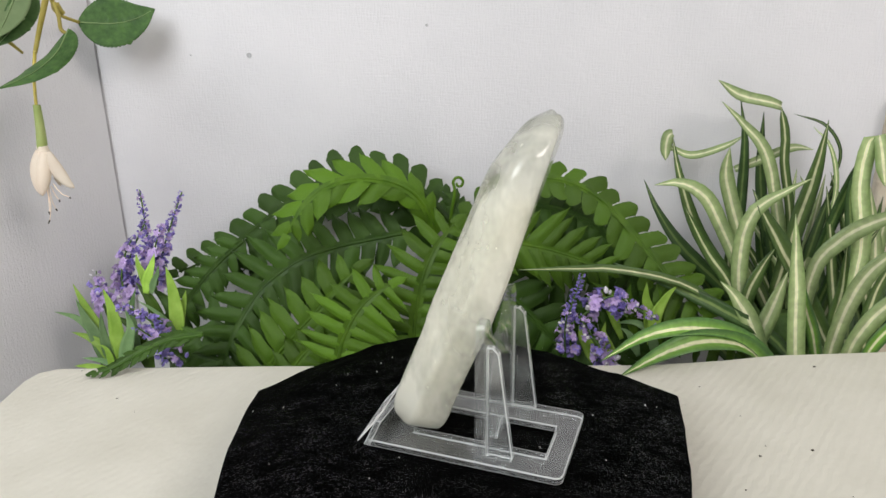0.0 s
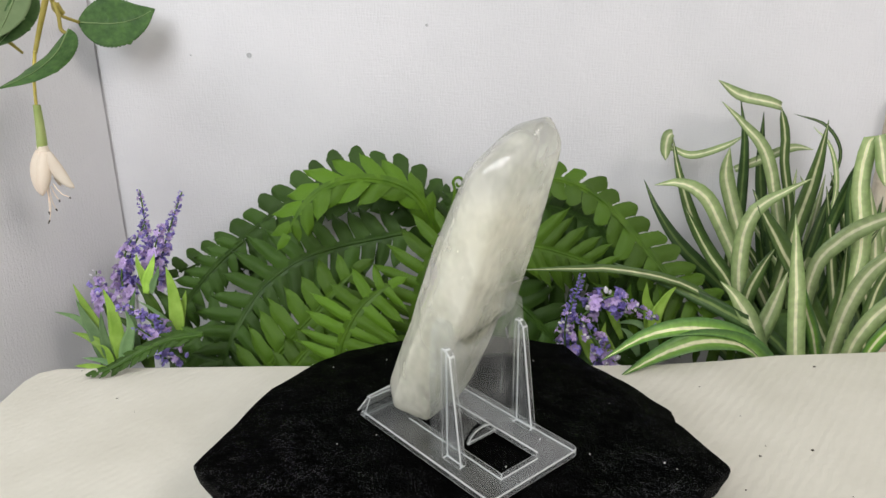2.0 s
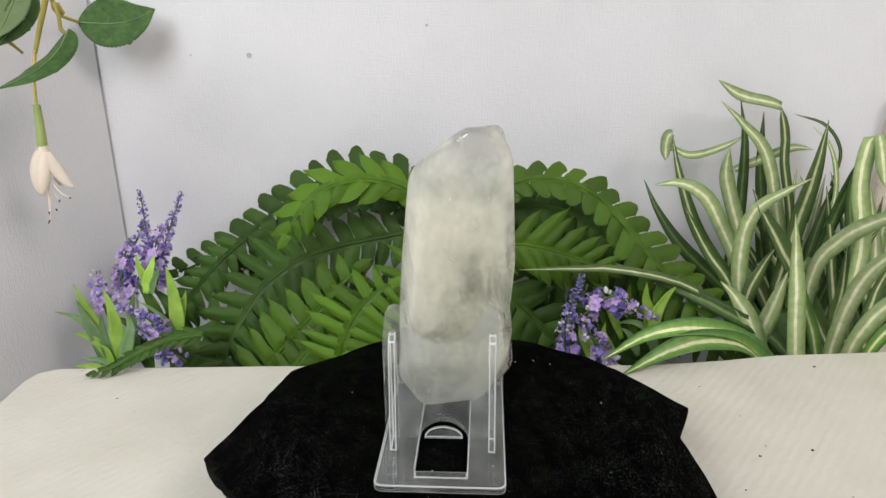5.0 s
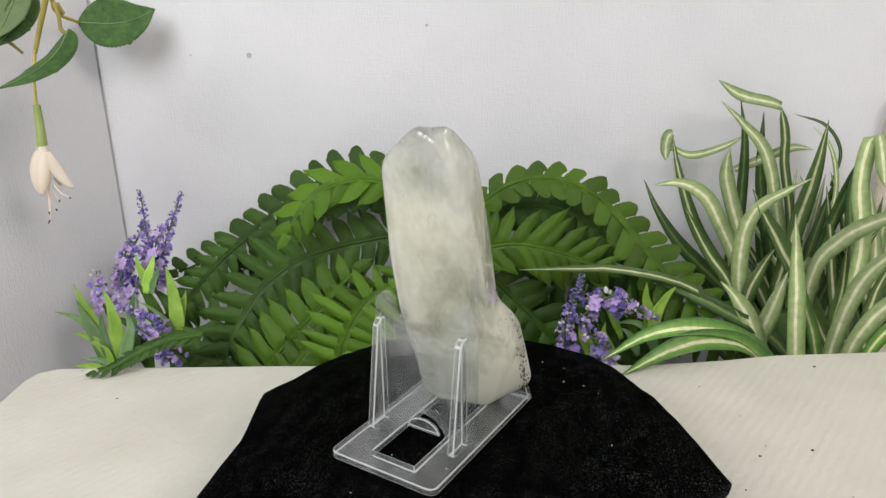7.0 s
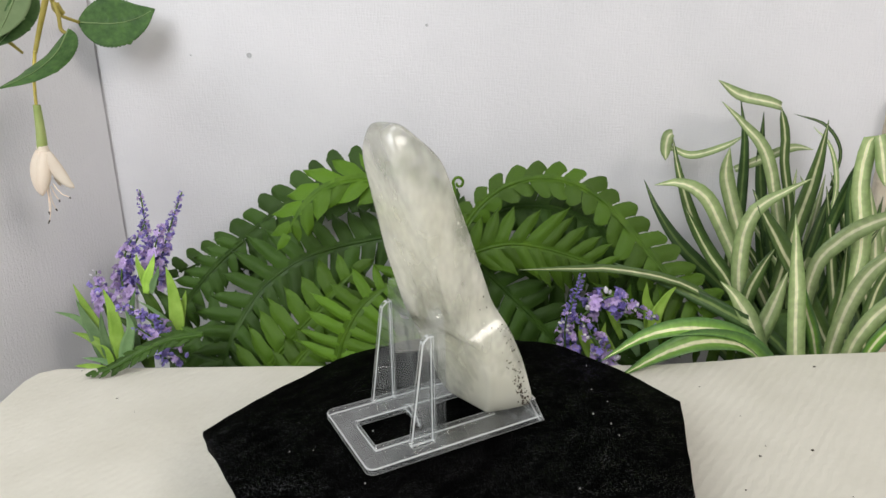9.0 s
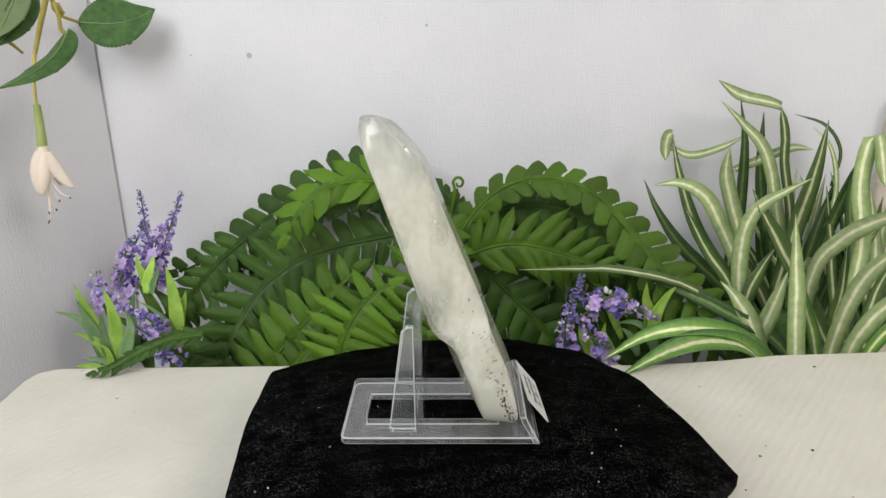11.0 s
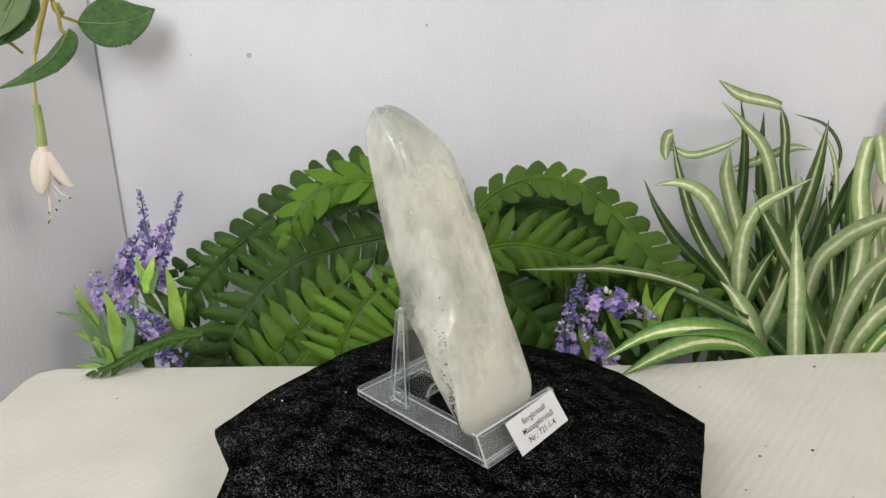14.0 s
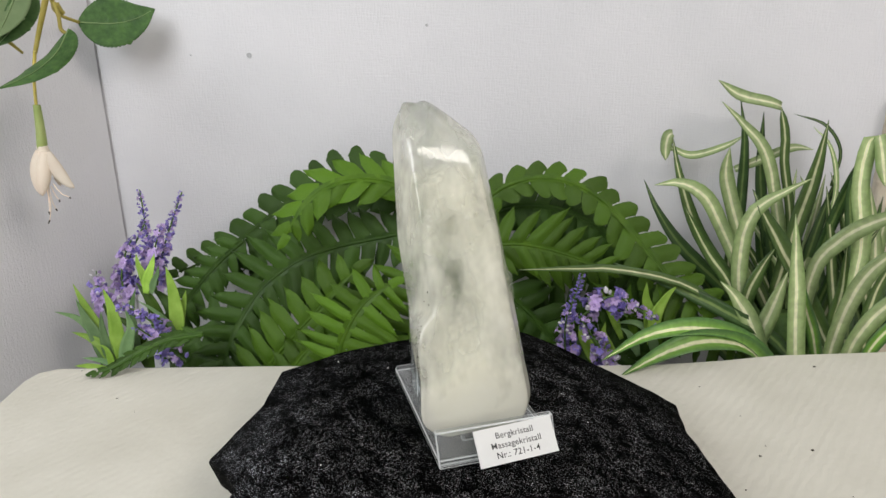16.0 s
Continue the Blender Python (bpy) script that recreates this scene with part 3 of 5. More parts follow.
WHITE_BLOOM = leaf_material("white_bloom", (0.72, 0.68, 0.76), (0.88, 0.86, 0.90), 300)
BROAD = leaf_material("broad_leaf_cloth", (0.030, 0.080, 0.020), (0.085, 0.175, 0.045), 220, 0.5, 0.8, 0.15)
BROAD_BACK = leaf_material("pale_leaf_back", (0.20, 0.30, 0.13), (0.30, 0.40, 0.19), 60, 0.6)
TWIG = leaf_material("yellow_twig", (0.45, 0.38, 0.08), (0.62, 0.52, 0.15), 120)
PETAL = leaf_material("cream_petal", (0.82, 0.66, 0.54), (0.92, 0.84, 0.72), 40, 0.55, 0.3)
CALYX = leaf_material("green_calyx", (0.34, 0.44, 0.14), (0.52, 0.58, 0.26), 60)
RIBBON = striped_material("green_ribbon_leaf", (0.065, 0.130, 0.030), (0.72, 0.74, 0.46), (0.13, 0.21, 0.055))
RIBBON_PALE = striped_material("pale_ribbon_leaf", (0.25, 0.36, 0.13), (0.86, 0.87, 0.60), (0.45, 0.55, 0.27))
RIBBON_BRIGHT = striped_material("bright_ribbon_leaf", (0.09, 0.21, 0.05), (0.86, 0.86, 0.56), (0.24, 0.46, 0.07))
# dimmed copy of RIBBON: shade within the clump is put into its colour
RIBBON_SHADED = striped_material("shaded_ribbon_leaf", (0.030, 0.070, 0.018), (0.16, 0.24, 0.07), (0.055, 0.115, 0.028))


def smooth_path(points, n):
    """A smooth line through the points, n + 1 places evenly spread."""
    p = [Vector(q) for q in points]
    p = [p[0] * 2 - p[1]] + p + [p[-1] * 2 - p[-2]]
    fine = []
    for i in range(1, len(p) - 2):
        a, b, c, d = p[i - 1:i + 3]
        for k in range(12):
            t = k / 12
            fine.append(0.5 * ((2 * b) + (c - a) * t + (2 * a - 5 * b + 4 * c - d) * t * t + (3 * b - a - 3 * c + d) * t ** 3))
    fine.append(p[-2])
    run = [0.0]
    for a, b in zip(fine, fine[1:]):
        run.append(run[-1] + (b - a).length)
    out = []
    for k in range(n + 1):
        want, i = run[-1] * k / n, 0
        while i < len(fine) - 2 and run[i + 1] < want:
            i += 1
        f = (want - run[i]) / max(1e-9, run[i + 1] - run[i])
        out.append(fine[i].lerp(fine[i + 1], min(1, max(0, f))))
    return out


def tube(bm, path, radius, tip=None, sides=6):
    tip = radius if tip is None else tip
    rings = []
    for i, c in enumerate(path):
        t = (path[min(i + 1, len(path) - 1)] - path[max(i - 1, 0)]).normalized()
        u = t.cross(Vector((0.31, -0.62, 0.72))).normalized()
        v = t.cross(u)
        r = radius + (tip - radius) * i / (len(path) - 1)
        rings.append([bm.verts.new(c + (u * math.cos(2 * math.pi * k / sides) + v * math.sin(2 * math.pi * k / sides)) * r) for k in range(sides)])
    for a, b in zip(rings, rings[1:]):
        for k in range(sides):
            bm.faces.new((a[k], a[(k + 1) % sides], b[(k + 1) % sides], b[k]))
    bm.faces.new(rings[0][::-1]), bm.faces.new(rings[-1])


def ribbon(bm, points, width, face=(0.1, -1.0, 0.45), fold=0.08, n=18, twist=0.0, base=0.7, tip=0.55):
    """A long leaf along the points, folded at its midrib, tapered to its tip, with a texture across it."""
    path = smooth_path(points, n)
    uv = bm.loops.layers.uv.verify()
    rows = []
    face = Vector(face).normalized()
    for i, c in enumerate(path):
        s = i / n
        t = (path[min(i + 1, n)] - path[max(i - 1, 0)]).normalized()
        w = t.cross(face)
        w = w.normalized() if w.length > 1e-4 else Vector((1, 0, 0))
        nrm = w.cross(t)
        if twist:
            turn = Matrix.Rotation(radians(twist) * s, 3, t)
            w, nrm = turn @ w, turn @ nrm
        half = 0.5 * width * min(1.0, base + (1 - base) * s * 4) * max(0.02, (1 - max(0, (s - tip) / (1 - tip)) ** 2.0))
        half *= 1 + 0.05 * math.sin(9 * s + 40 * path[0].x)
        rows.append([bm.verts.new(c + w * half * k + nrm * (abs(k) - 0.5) * half * 2 * fold) for k in (-1, -0.5, 0, 0.5, 1)])
    for i in range(n):
        for k in range(4):
            f = bm.faces.new((rows[i][k], rows[i][k + 1], rows[i + 1][k + 1], rows[i + 1][k]))
            for loop, (a, b) in zip(f.loops, ((k, i), (k + 1, i), (k + 1, i + 1), (k, i + 1))):
                loop[uv].uv = (a / 4, b / n)


def leaf_shell(ob, thick=0.00025):
    s = ob.modifiers.new("thickness", "SOLIDIFY")
    s.thickness, s.offset = thick, 0
    return ob


def pinna_mesh(name, mat, shape, seed):
    """One leaflet, a unit long (x) and about a unit wide (y): a strap with a creased midrib, broad at its foot, that bends forwards."""
    rnd = random.Random(seed)
    bm = bmesh.new()
    n = 12
    bend, dip = rnd.uniform(0.10, 0.26), rnd.uniform(0.04, 0.16)
    roll = rnd.uniform(-0.12, 0.12)
    skew = rnd.uniform(-0.16, 0.16) if shape == "blunt" else 0.0
    rows = []
    for i in range(n + 1):
        s = i / n
        if shape == "blunt":
            w = 0.49 - 0.05 * s - 0.16 * max(0.0, (s - 0.80) / 0.20) ** 1.6
        else:
            w = (0.50 - 0.05 * s) * (1 - max(0.0, (s - 0.45) / 0.55) ** 2.1) + 0.008
        if shape == "toothed":
            w *= 1 + 0.16 * (1 if i % 2 else -1)
        if 0.3 < s < 0.95:
            w *= 1 + 0.05 * rnd.uniform(-1, 1)
        row = []
        for k in (-1, -0.5, 0, 0.5, 1):
            crease = 0.10 * (1 - abs(k)) * min(1, 5 * s)
            wave = 0.04 * math.sin(9 * s + 3 * k + seed)
            row.append(bm.verts.new((s + (skew * k - 0.06 * k * k) * s ** 3, w * k + bend * s * s * 1.6 - 0.02, crease * (1 - 0.5 * s) - dip * s * s + (wave + roll * k) * s * abs(k))))
        rows.append(row)
    for a, b in zip(rows, rows[1:]):
        for k in range(4):
            bm.faces.new((a[k], a[k + 1], b[k + 1], b[k]))
    me = bpy.data.meshes.new(name)
    bm.to_mesh(me)
    bm.free()
    me.materials.append(mat)
    me.polygons.foreach_set("use_smooth", [True] * len(me.polygons))
    return me


PINNAE = {(m.name, shape): [pinna_mesh("leaflet", m, shape, i) for i in range(5)] for m in (FERN_DARK, FERN, FERN_LIGHT) for shape in ("point", "blunt", "toothed")}


def frond(plant, points, face, mat, lengths, width, pairs, lean=70, droop=0.0, shape="point", web=0.005, low=1.0):
    """A pressed-cloth fern frond: a ridged stalk with a web along it and leaflets on both sides, each an object of its own.
    lengths: of the leaflets at its foot, middle and tip; low: the share of their length on the under side."""
    n = 40
    path = smooth_path(points, n)
    face = Vector(face).normalized()
    bm = bmesh.new()
    tube(bm, path, 0.0013, 0.0005, 6)
    ribbon(bm, [p + face * 0.0005 for p in path[::5]], web, face=face, fold=0.10, n=n, base=1.0, tip=0.5)
    stalk = part("frond", bm, mat, plant)
    run = sum((b - a).length for a, b in zip(path, path[1:]))
    rnd = random.Random(round(points[0][0] * 1e4) + 7 * pairs)
    for k in range(pairs):
        s = (k + 0.35) / pairs
        grow = lengths[0] + (lengths[1] - lengths[0]) * min(1, s / 0.45) if s < 0.45 else lengths[1] + (lengths[2] - lengths[1]) * (s - 0.45) / 0.55
        if s > 0.86:
            grow *= 1 - 0.45 * (s - 0.86) / 0.14
        for side in (1, -1):
            q = min(0.995, s + 0.25 * (side > 0) / pairs)
            i = min(n - 1, int(q * n))
            c = path[i].lerp(path[i + 1], q * n - i)
            t = (path[min(i + 2, n)] - path[max(i - 1, 0)]).normalized()
            w = t.cross(face).normalized()
            nrm = w.cross(t).normalized()
            a = radians(lean * (1 - 0.35 * max(0.0, s - 0.6)) + rnd.uniform(-4, 4))
            d = (t * math.cos(a) + w * side * math.sin(a) - nrm * (droop + rnd.uniform(-0.07, 0.07))).normalized()
            up = (nrm + t * rnd.uniform(-0.16, 0.10) + w * rnd.uniform(-0.08, 0.08)).normalized()
            y = up.cross(d).normalized()
            z = d.cross(y)
            flip = 1 if y.dot(t) > 0 else -1
            L = grow * rnd.uniform(0.90, 1.10) * (low if side < 0 else 1)
            wide = min(width, (0.97 if shape == "blunt" else 0.90) * run / pairs) * rnd.uniform(0.90, 1.06) * (1 if s < 0.75 else 1 - 0.45 * (s - 0.75) / 0.25)
            ob = new("leaflet", rnd.choice(PINNAE[mat.name, shape]))
            ob.parent = stalk
            ob.matrix_local = Matrix(((d.x, y.x, z.x, c.x), (d.y, y.y, z.y, c.y), (d.z, y.z, z.z, c.z), (0, 0, 0, 1))) @ Matrix.Diagonal((L, wide * flip, L, 1))
    t = (path[-1] - path[-3]).normalized()
    w = t.cross(face).normalized()
    nrm = w.cross(t)
    ob = new("leaflet", PINNAE[mat.name, shape][0])
    ob.parent = stalk
    L, c = lengths[2] * 0.6, path[-1]
    ob.matrix_local = Matrix(((t.x, w.x, nrm.x, c.x), (t.y, w.y, nrm.y, c.y), (t.z, w.z, nrm.z, c.z), (0, 0, 0, 1))) @ Matrix.Diagonal((L, width * 0.55, L, 1))
    return stalk


def long_leaf(plant, points, width, mat, **kw):
    bm = bmesh.new()
    ribbon(bm, points, width, **kw)
    return leaf_shell(part("leaf", bm, mat, plant), 0.0003)


def clump(name, label, category, x, y, z=TABLE_Z, r=0.012, group=""):
    """A plant's Empty at its base, with the short stalk that carries it."""
    thing = new(name)
    tagged(thing, label, category, group)
    bm = bmesh.new()
    tube(bm, smooth_path([(x, y, z), (x, y + 0.002, z + 0.04), (x + 0.001, y + 0.003, z + 0.115)], 6), r, r * 0.6, 8)
    part("stalk", bm, STEM, thing)
    return thing


def blossom_mesh(spread):
    """A small open bloom of five cupped petals on a bell."""
    bm = bmesh.new()
    tube(bm, [Vector((0, 0, 0)), Vector((0, 0, 0.3)), Vector((0, 0, 0.55))], 0.16, 0.22, 6)
    for k in range(5):
        a = 2 * math.pi * k / 5
        u, v = Vector((math.cos(a), math.sin(a), 0)), Vector((-math.sin(a), math.cos(a), 0))
        rows = []
        for s, w, up in ((0.1, 0.12, 0.45), (0.35, 0.26, 0.62), (0.65, 0.24, 0.72), (0.9, 0.04, 0.70)):
            rows.append([bm.verts.new(u * s * spread + v * w * q + Vector((0, 0, up + (0.06 if q else 0)))) for q in (-1, 0, 1)])
        for p, q in zip(rows, rows[1:]):
            bm.faces.new((p[0], p[1], q[1], q[0])), bm.faces.new((p[1], p[2], q[2], q[1]))
    return bm


def make_bloom(name, mat, spread):
    bm = blossom_mesh(spread)
    me = bpy.data.meshes.new(name)
    bm.to_mesh(me)
    bm.free()
    me.materials.append(mat)
    me.polygons.foreach_set("use_smooth", [True] * len(me.polygons))
    return me


def make_bud(name, mat):
    """A closed bead-like bud."""
    bm = bmesh.new()
    tube(bm, [Vector((0, 0, z)) for z in (0.0, 0.25)], 0.10, 0.30, 6)
    tube(bm, [Vector((0, 0, z)) for z in (0.25, 0.6)], 0.30, 0.28, 6)
    tube(bm, [Vector((0, 0, z)) for z in (0.6, 0.85)], 0.28, 0.08, 6)
    me = bpy.data.meshes.new(name)
    bm.to_mesh(me)
    bm.free()
    me.materials.append(mat)
    me.polygons.foreach_set("use_smooth", [True] * len(me.polygons))
    return me


BLOOMS = [make_bud("bloom", VIOLET), make_bloom("bloom", VIOLET, 0.7), make_bloom("bloom", LILAC, 0.85), make_bud("bloom", WHITE_BLOOM)]


def flower_spike(plant, points, radius, size, count, weights=(5, 3, 1, 0), tail=0.35):
    """A lavender spike: a stem with blooms set round it, smaller to the tip."""
    n = 24
    path = smooth_path(points, n)
    bm = bmesh.new()
    tube(bm, path, 0.0007, 0.0004, 5)
    stem = part("spike", bm, STEM, plant)
    for k in range(count):
        s = 0.05 + 0.95 * (k + random.random()) / count
        i = min(n - 1, int(s * n))
        c = path[i].lerp(path[i + 1], s * n - i)
        t = (path[i + 1] - path[i]).normalized()
        side = t.cross(Vector((random.uniform(-1, 1), random.uniform(-1, 1), random.uniform(-1, 1)))).normalized()
        d = (side + t * random.uniform(0.2, 0.9)).normalized()
        f = 1 - (1 - tail) * s
        ob = new("bloom", random.choices(BLOOMS, weights)[0])
        ob.parent = stem
        q = d.to_track_quat("Z", "Y").to_matrix().to_4x4()
        ob.matrix_local = Matrix.Translation(c + side * radius * f * random.uniform(0.1, 0.8)) @ q @ Matrix.Diagonal((size * f * random.uniform(0.8, 1.2),) * 3 + (1,))
    return stem


# ---- ferns ----
fern = clump("fern", "artificial fern with arching deep green cloth fronds behind the platform", "fern", -0.004, 0.165, group="ferns")
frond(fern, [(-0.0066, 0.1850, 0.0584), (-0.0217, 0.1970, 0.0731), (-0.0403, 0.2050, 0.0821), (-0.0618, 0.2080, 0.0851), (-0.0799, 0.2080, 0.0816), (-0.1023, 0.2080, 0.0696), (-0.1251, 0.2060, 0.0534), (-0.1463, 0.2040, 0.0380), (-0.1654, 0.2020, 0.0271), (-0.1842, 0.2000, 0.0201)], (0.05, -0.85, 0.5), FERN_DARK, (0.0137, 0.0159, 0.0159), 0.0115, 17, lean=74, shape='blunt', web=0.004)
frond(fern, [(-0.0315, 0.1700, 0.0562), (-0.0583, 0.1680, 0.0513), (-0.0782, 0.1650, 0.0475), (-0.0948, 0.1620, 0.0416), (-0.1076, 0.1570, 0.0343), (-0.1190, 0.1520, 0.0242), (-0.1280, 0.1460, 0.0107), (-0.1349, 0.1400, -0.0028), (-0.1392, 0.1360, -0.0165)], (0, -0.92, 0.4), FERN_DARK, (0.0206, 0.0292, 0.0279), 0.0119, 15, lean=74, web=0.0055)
frond(fern, [(-0.0163, 0.1720, 0.0509), (-0.0172, 0.1680, 0.0651), (-0.0249, 0.1640, 0.0802), (-0.0364, 0.1610, 0.0883), (-0.0519, 0.1580, 0.0921), (-0.0672, 0.1540, 0.0912), (-0.0794, 0.1500, 0.0859), (-0.0897, 0.1460, 0.0754), (-0.0959, 0.1430, 0.0642)], (0.1, -0.8, 0.6), FERN_LIGHT, (0.0108, 0.0209, 0.0190), 0.0095, 10, lean=54, droop=0.12, web=0.0055)
frond(fern, [(-0.0255, 0.1260, -0.0057), (-0.0259, 0.1290, 0.0104), (-0.0244, 0.1320, 0.0246), (-0.0215, 0.1350, 0.0385), (-0.0164, 0.1390, 0.0520), (-0.0089, 0.1440, 0.0625), (-0.0036, 0.1480, 0.0678)], (0, -1, 0.3), FERN, (0.0288, 0.0288, 0.0188), 0.0103, 10, lean=84, web=0.0065)
frond(fern, [(-0.1157, 0.1250, -0.0166), (-0.0983, 0.1270, 0.0038), (-0.0827, 0.1300, 0.0204), (-0.0680, 0.1330, 0.0361), (-0.0576, 0.1360, 0.0456)], (0, -1, 0.35), FERN, (0.0245, 0.0245, 0.0189), 0.0113, 8, lean=84, web=0.005)
frond(fern, [(-0.0664, 0.1120, 0.0018), (-0.0629, 0.1140, 0.0144), (-0.0566, 0.1170, 0.0263), (-0.0484, 0.1200, 0.0355), (-0.0378, 0.1230, 0.0418)], (0, -0.95, 0.45), FERN_LIGHT, (0.0279, 0.0279, 0.0176), 0.0091, 7, lean=92, web=0.006)
frond(fern, [(-0.0992, 0.1160, -0.0179), (-0.0922, 0.1180, -0.0049), (-0.0831, 0.1200, 0.0052), (-0.0731, 0.1220, 0.0104)], (0, -1, 0.4), FERN, (0.0187, 0.0162, 0.0124), 0.0081, 5, lean=78, web=0.004)
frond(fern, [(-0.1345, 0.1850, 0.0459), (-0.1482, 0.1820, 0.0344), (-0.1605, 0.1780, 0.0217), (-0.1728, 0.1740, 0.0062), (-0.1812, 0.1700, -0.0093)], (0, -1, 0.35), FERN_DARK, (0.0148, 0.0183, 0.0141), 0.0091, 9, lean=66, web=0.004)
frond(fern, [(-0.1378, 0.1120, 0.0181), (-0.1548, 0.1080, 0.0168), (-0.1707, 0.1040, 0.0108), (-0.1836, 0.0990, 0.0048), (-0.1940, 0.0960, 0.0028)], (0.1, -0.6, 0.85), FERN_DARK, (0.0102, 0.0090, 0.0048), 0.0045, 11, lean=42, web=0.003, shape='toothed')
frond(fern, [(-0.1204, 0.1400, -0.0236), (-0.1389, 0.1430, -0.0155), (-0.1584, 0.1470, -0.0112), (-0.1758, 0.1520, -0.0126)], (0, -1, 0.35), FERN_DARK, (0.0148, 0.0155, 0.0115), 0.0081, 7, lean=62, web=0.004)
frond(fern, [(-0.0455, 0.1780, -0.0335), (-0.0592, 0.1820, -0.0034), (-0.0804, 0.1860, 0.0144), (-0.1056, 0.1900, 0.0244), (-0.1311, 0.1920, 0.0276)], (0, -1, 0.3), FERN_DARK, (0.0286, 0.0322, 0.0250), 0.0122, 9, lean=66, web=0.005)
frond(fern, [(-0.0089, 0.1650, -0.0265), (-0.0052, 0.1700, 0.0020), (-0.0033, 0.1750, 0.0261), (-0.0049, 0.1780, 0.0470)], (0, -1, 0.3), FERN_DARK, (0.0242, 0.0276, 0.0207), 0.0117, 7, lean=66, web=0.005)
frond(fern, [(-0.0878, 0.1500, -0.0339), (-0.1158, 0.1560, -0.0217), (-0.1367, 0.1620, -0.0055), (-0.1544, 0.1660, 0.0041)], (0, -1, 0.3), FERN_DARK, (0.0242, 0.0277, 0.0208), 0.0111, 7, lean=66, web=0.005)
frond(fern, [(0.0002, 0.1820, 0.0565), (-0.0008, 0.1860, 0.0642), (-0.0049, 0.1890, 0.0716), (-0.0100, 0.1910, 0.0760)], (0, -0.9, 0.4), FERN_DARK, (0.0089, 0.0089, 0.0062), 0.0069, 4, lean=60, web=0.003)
bm = bmesh.new()
tube(bm, smooth_path([(-0.0067, 0.1850, 0.0527), (-0.0049, 0.1850, 0.0663), (-0.0034, 0.1850, 0.0741), (-0.0033, 0.1850, 0.0794), (-0.0041, 0.1850, 0.0828), (-0.0024, 0.1850, 0.0855), (0.0001, 0.1850, 0.0856), (0.0017, 0.1850, 0.0836), (0.0013, 0.1850, 0.0812), (-0.0003, 0.1850, 0.0801), (-0.0017, 0.1850, 0.0808), (-0.0021, 0.1850, 0.0824)], 40), 0.0013, 0.0008, 6)
part("curled_shoot", bm, FERN_LIGHT, fern, "tightly curled young shoot")
second_fern = clump("fern", "artificial fern with drooping bright green fronds beside the lavender", "fern", 0.050, 0.168, group="ferns")
frond(second_fern, [(-0.0015, 0.1780, 0.0506), (0.0114, 0.1800, 0.0690), (0.0270, 0.1800, 0.0814), (0.0467, 0.1790, 0.0867), (0.0652, 0.1760, 0.0842), (0.0814, 0.1720, 0.0757), (0.0973, 0.1680, 0.0597), (0.1111, 0.1630, 0.0439), (0.1283, 0.1560, 0.0243), (0.1460, 0.1490, 0.0059), (0.1606, 0.1440, -0.0087)], (0.12, -0.82, 0.55), FERN, (0.0099, 0.0138, 0.0302), 0.0102, 20, lean=72, shape='blunt', web=0.0042, low=0.9)
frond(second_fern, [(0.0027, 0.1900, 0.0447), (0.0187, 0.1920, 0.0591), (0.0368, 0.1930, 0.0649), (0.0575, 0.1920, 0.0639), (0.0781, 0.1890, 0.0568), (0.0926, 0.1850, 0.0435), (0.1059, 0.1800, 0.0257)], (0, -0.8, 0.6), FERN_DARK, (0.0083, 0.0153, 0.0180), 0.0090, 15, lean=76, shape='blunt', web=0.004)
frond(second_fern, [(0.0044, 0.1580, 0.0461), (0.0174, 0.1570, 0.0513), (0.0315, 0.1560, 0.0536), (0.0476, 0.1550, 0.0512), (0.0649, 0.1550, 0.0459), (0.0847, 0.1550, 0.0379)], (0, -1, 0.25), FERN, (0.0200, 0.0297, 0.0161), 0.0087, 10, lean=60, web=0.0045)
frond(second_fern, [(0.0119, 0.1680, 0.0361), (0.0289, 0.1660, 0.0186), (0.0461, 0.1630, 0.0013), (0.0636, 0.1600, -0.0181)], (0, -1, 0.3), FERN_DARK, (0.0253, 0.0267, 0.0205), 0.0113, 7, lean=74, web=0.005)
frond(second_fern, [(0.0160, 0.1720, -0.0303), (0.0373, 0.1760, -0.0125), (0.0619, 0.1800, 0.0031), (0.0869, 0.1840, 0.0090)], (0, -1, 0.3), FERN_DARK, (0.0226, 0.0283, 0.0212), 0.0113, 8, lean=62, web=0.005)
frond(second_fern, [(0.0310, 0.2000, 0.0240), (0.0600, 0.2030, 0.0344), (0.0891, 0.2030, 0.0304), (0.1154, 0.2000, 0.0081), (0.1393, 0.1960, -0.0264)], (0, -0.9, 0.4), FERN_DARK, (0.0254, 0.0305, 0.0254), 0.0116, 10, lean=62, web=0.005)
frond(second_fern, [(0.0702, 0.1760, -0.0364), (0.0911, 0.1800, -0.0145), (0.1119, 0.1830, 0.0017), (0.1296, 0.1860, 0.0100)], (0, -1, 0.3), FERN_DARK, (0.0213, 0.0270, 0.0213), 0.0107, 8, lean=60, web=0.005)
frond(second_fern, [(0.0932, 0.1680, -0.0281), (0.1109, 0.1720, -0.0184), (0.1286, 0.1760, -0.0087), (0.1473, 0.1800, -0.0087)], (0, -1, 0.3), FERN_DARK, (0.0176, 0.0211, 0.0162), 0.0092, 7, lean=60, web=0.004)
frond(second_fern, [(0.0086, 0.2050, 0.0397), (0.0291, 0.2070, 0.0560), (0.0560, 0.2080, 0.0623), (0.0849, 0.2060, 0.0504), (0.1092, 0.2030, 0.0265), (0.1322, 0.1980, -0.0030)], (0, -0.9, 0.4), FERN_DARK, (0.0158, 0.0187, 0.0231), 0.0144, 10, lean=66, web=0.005)
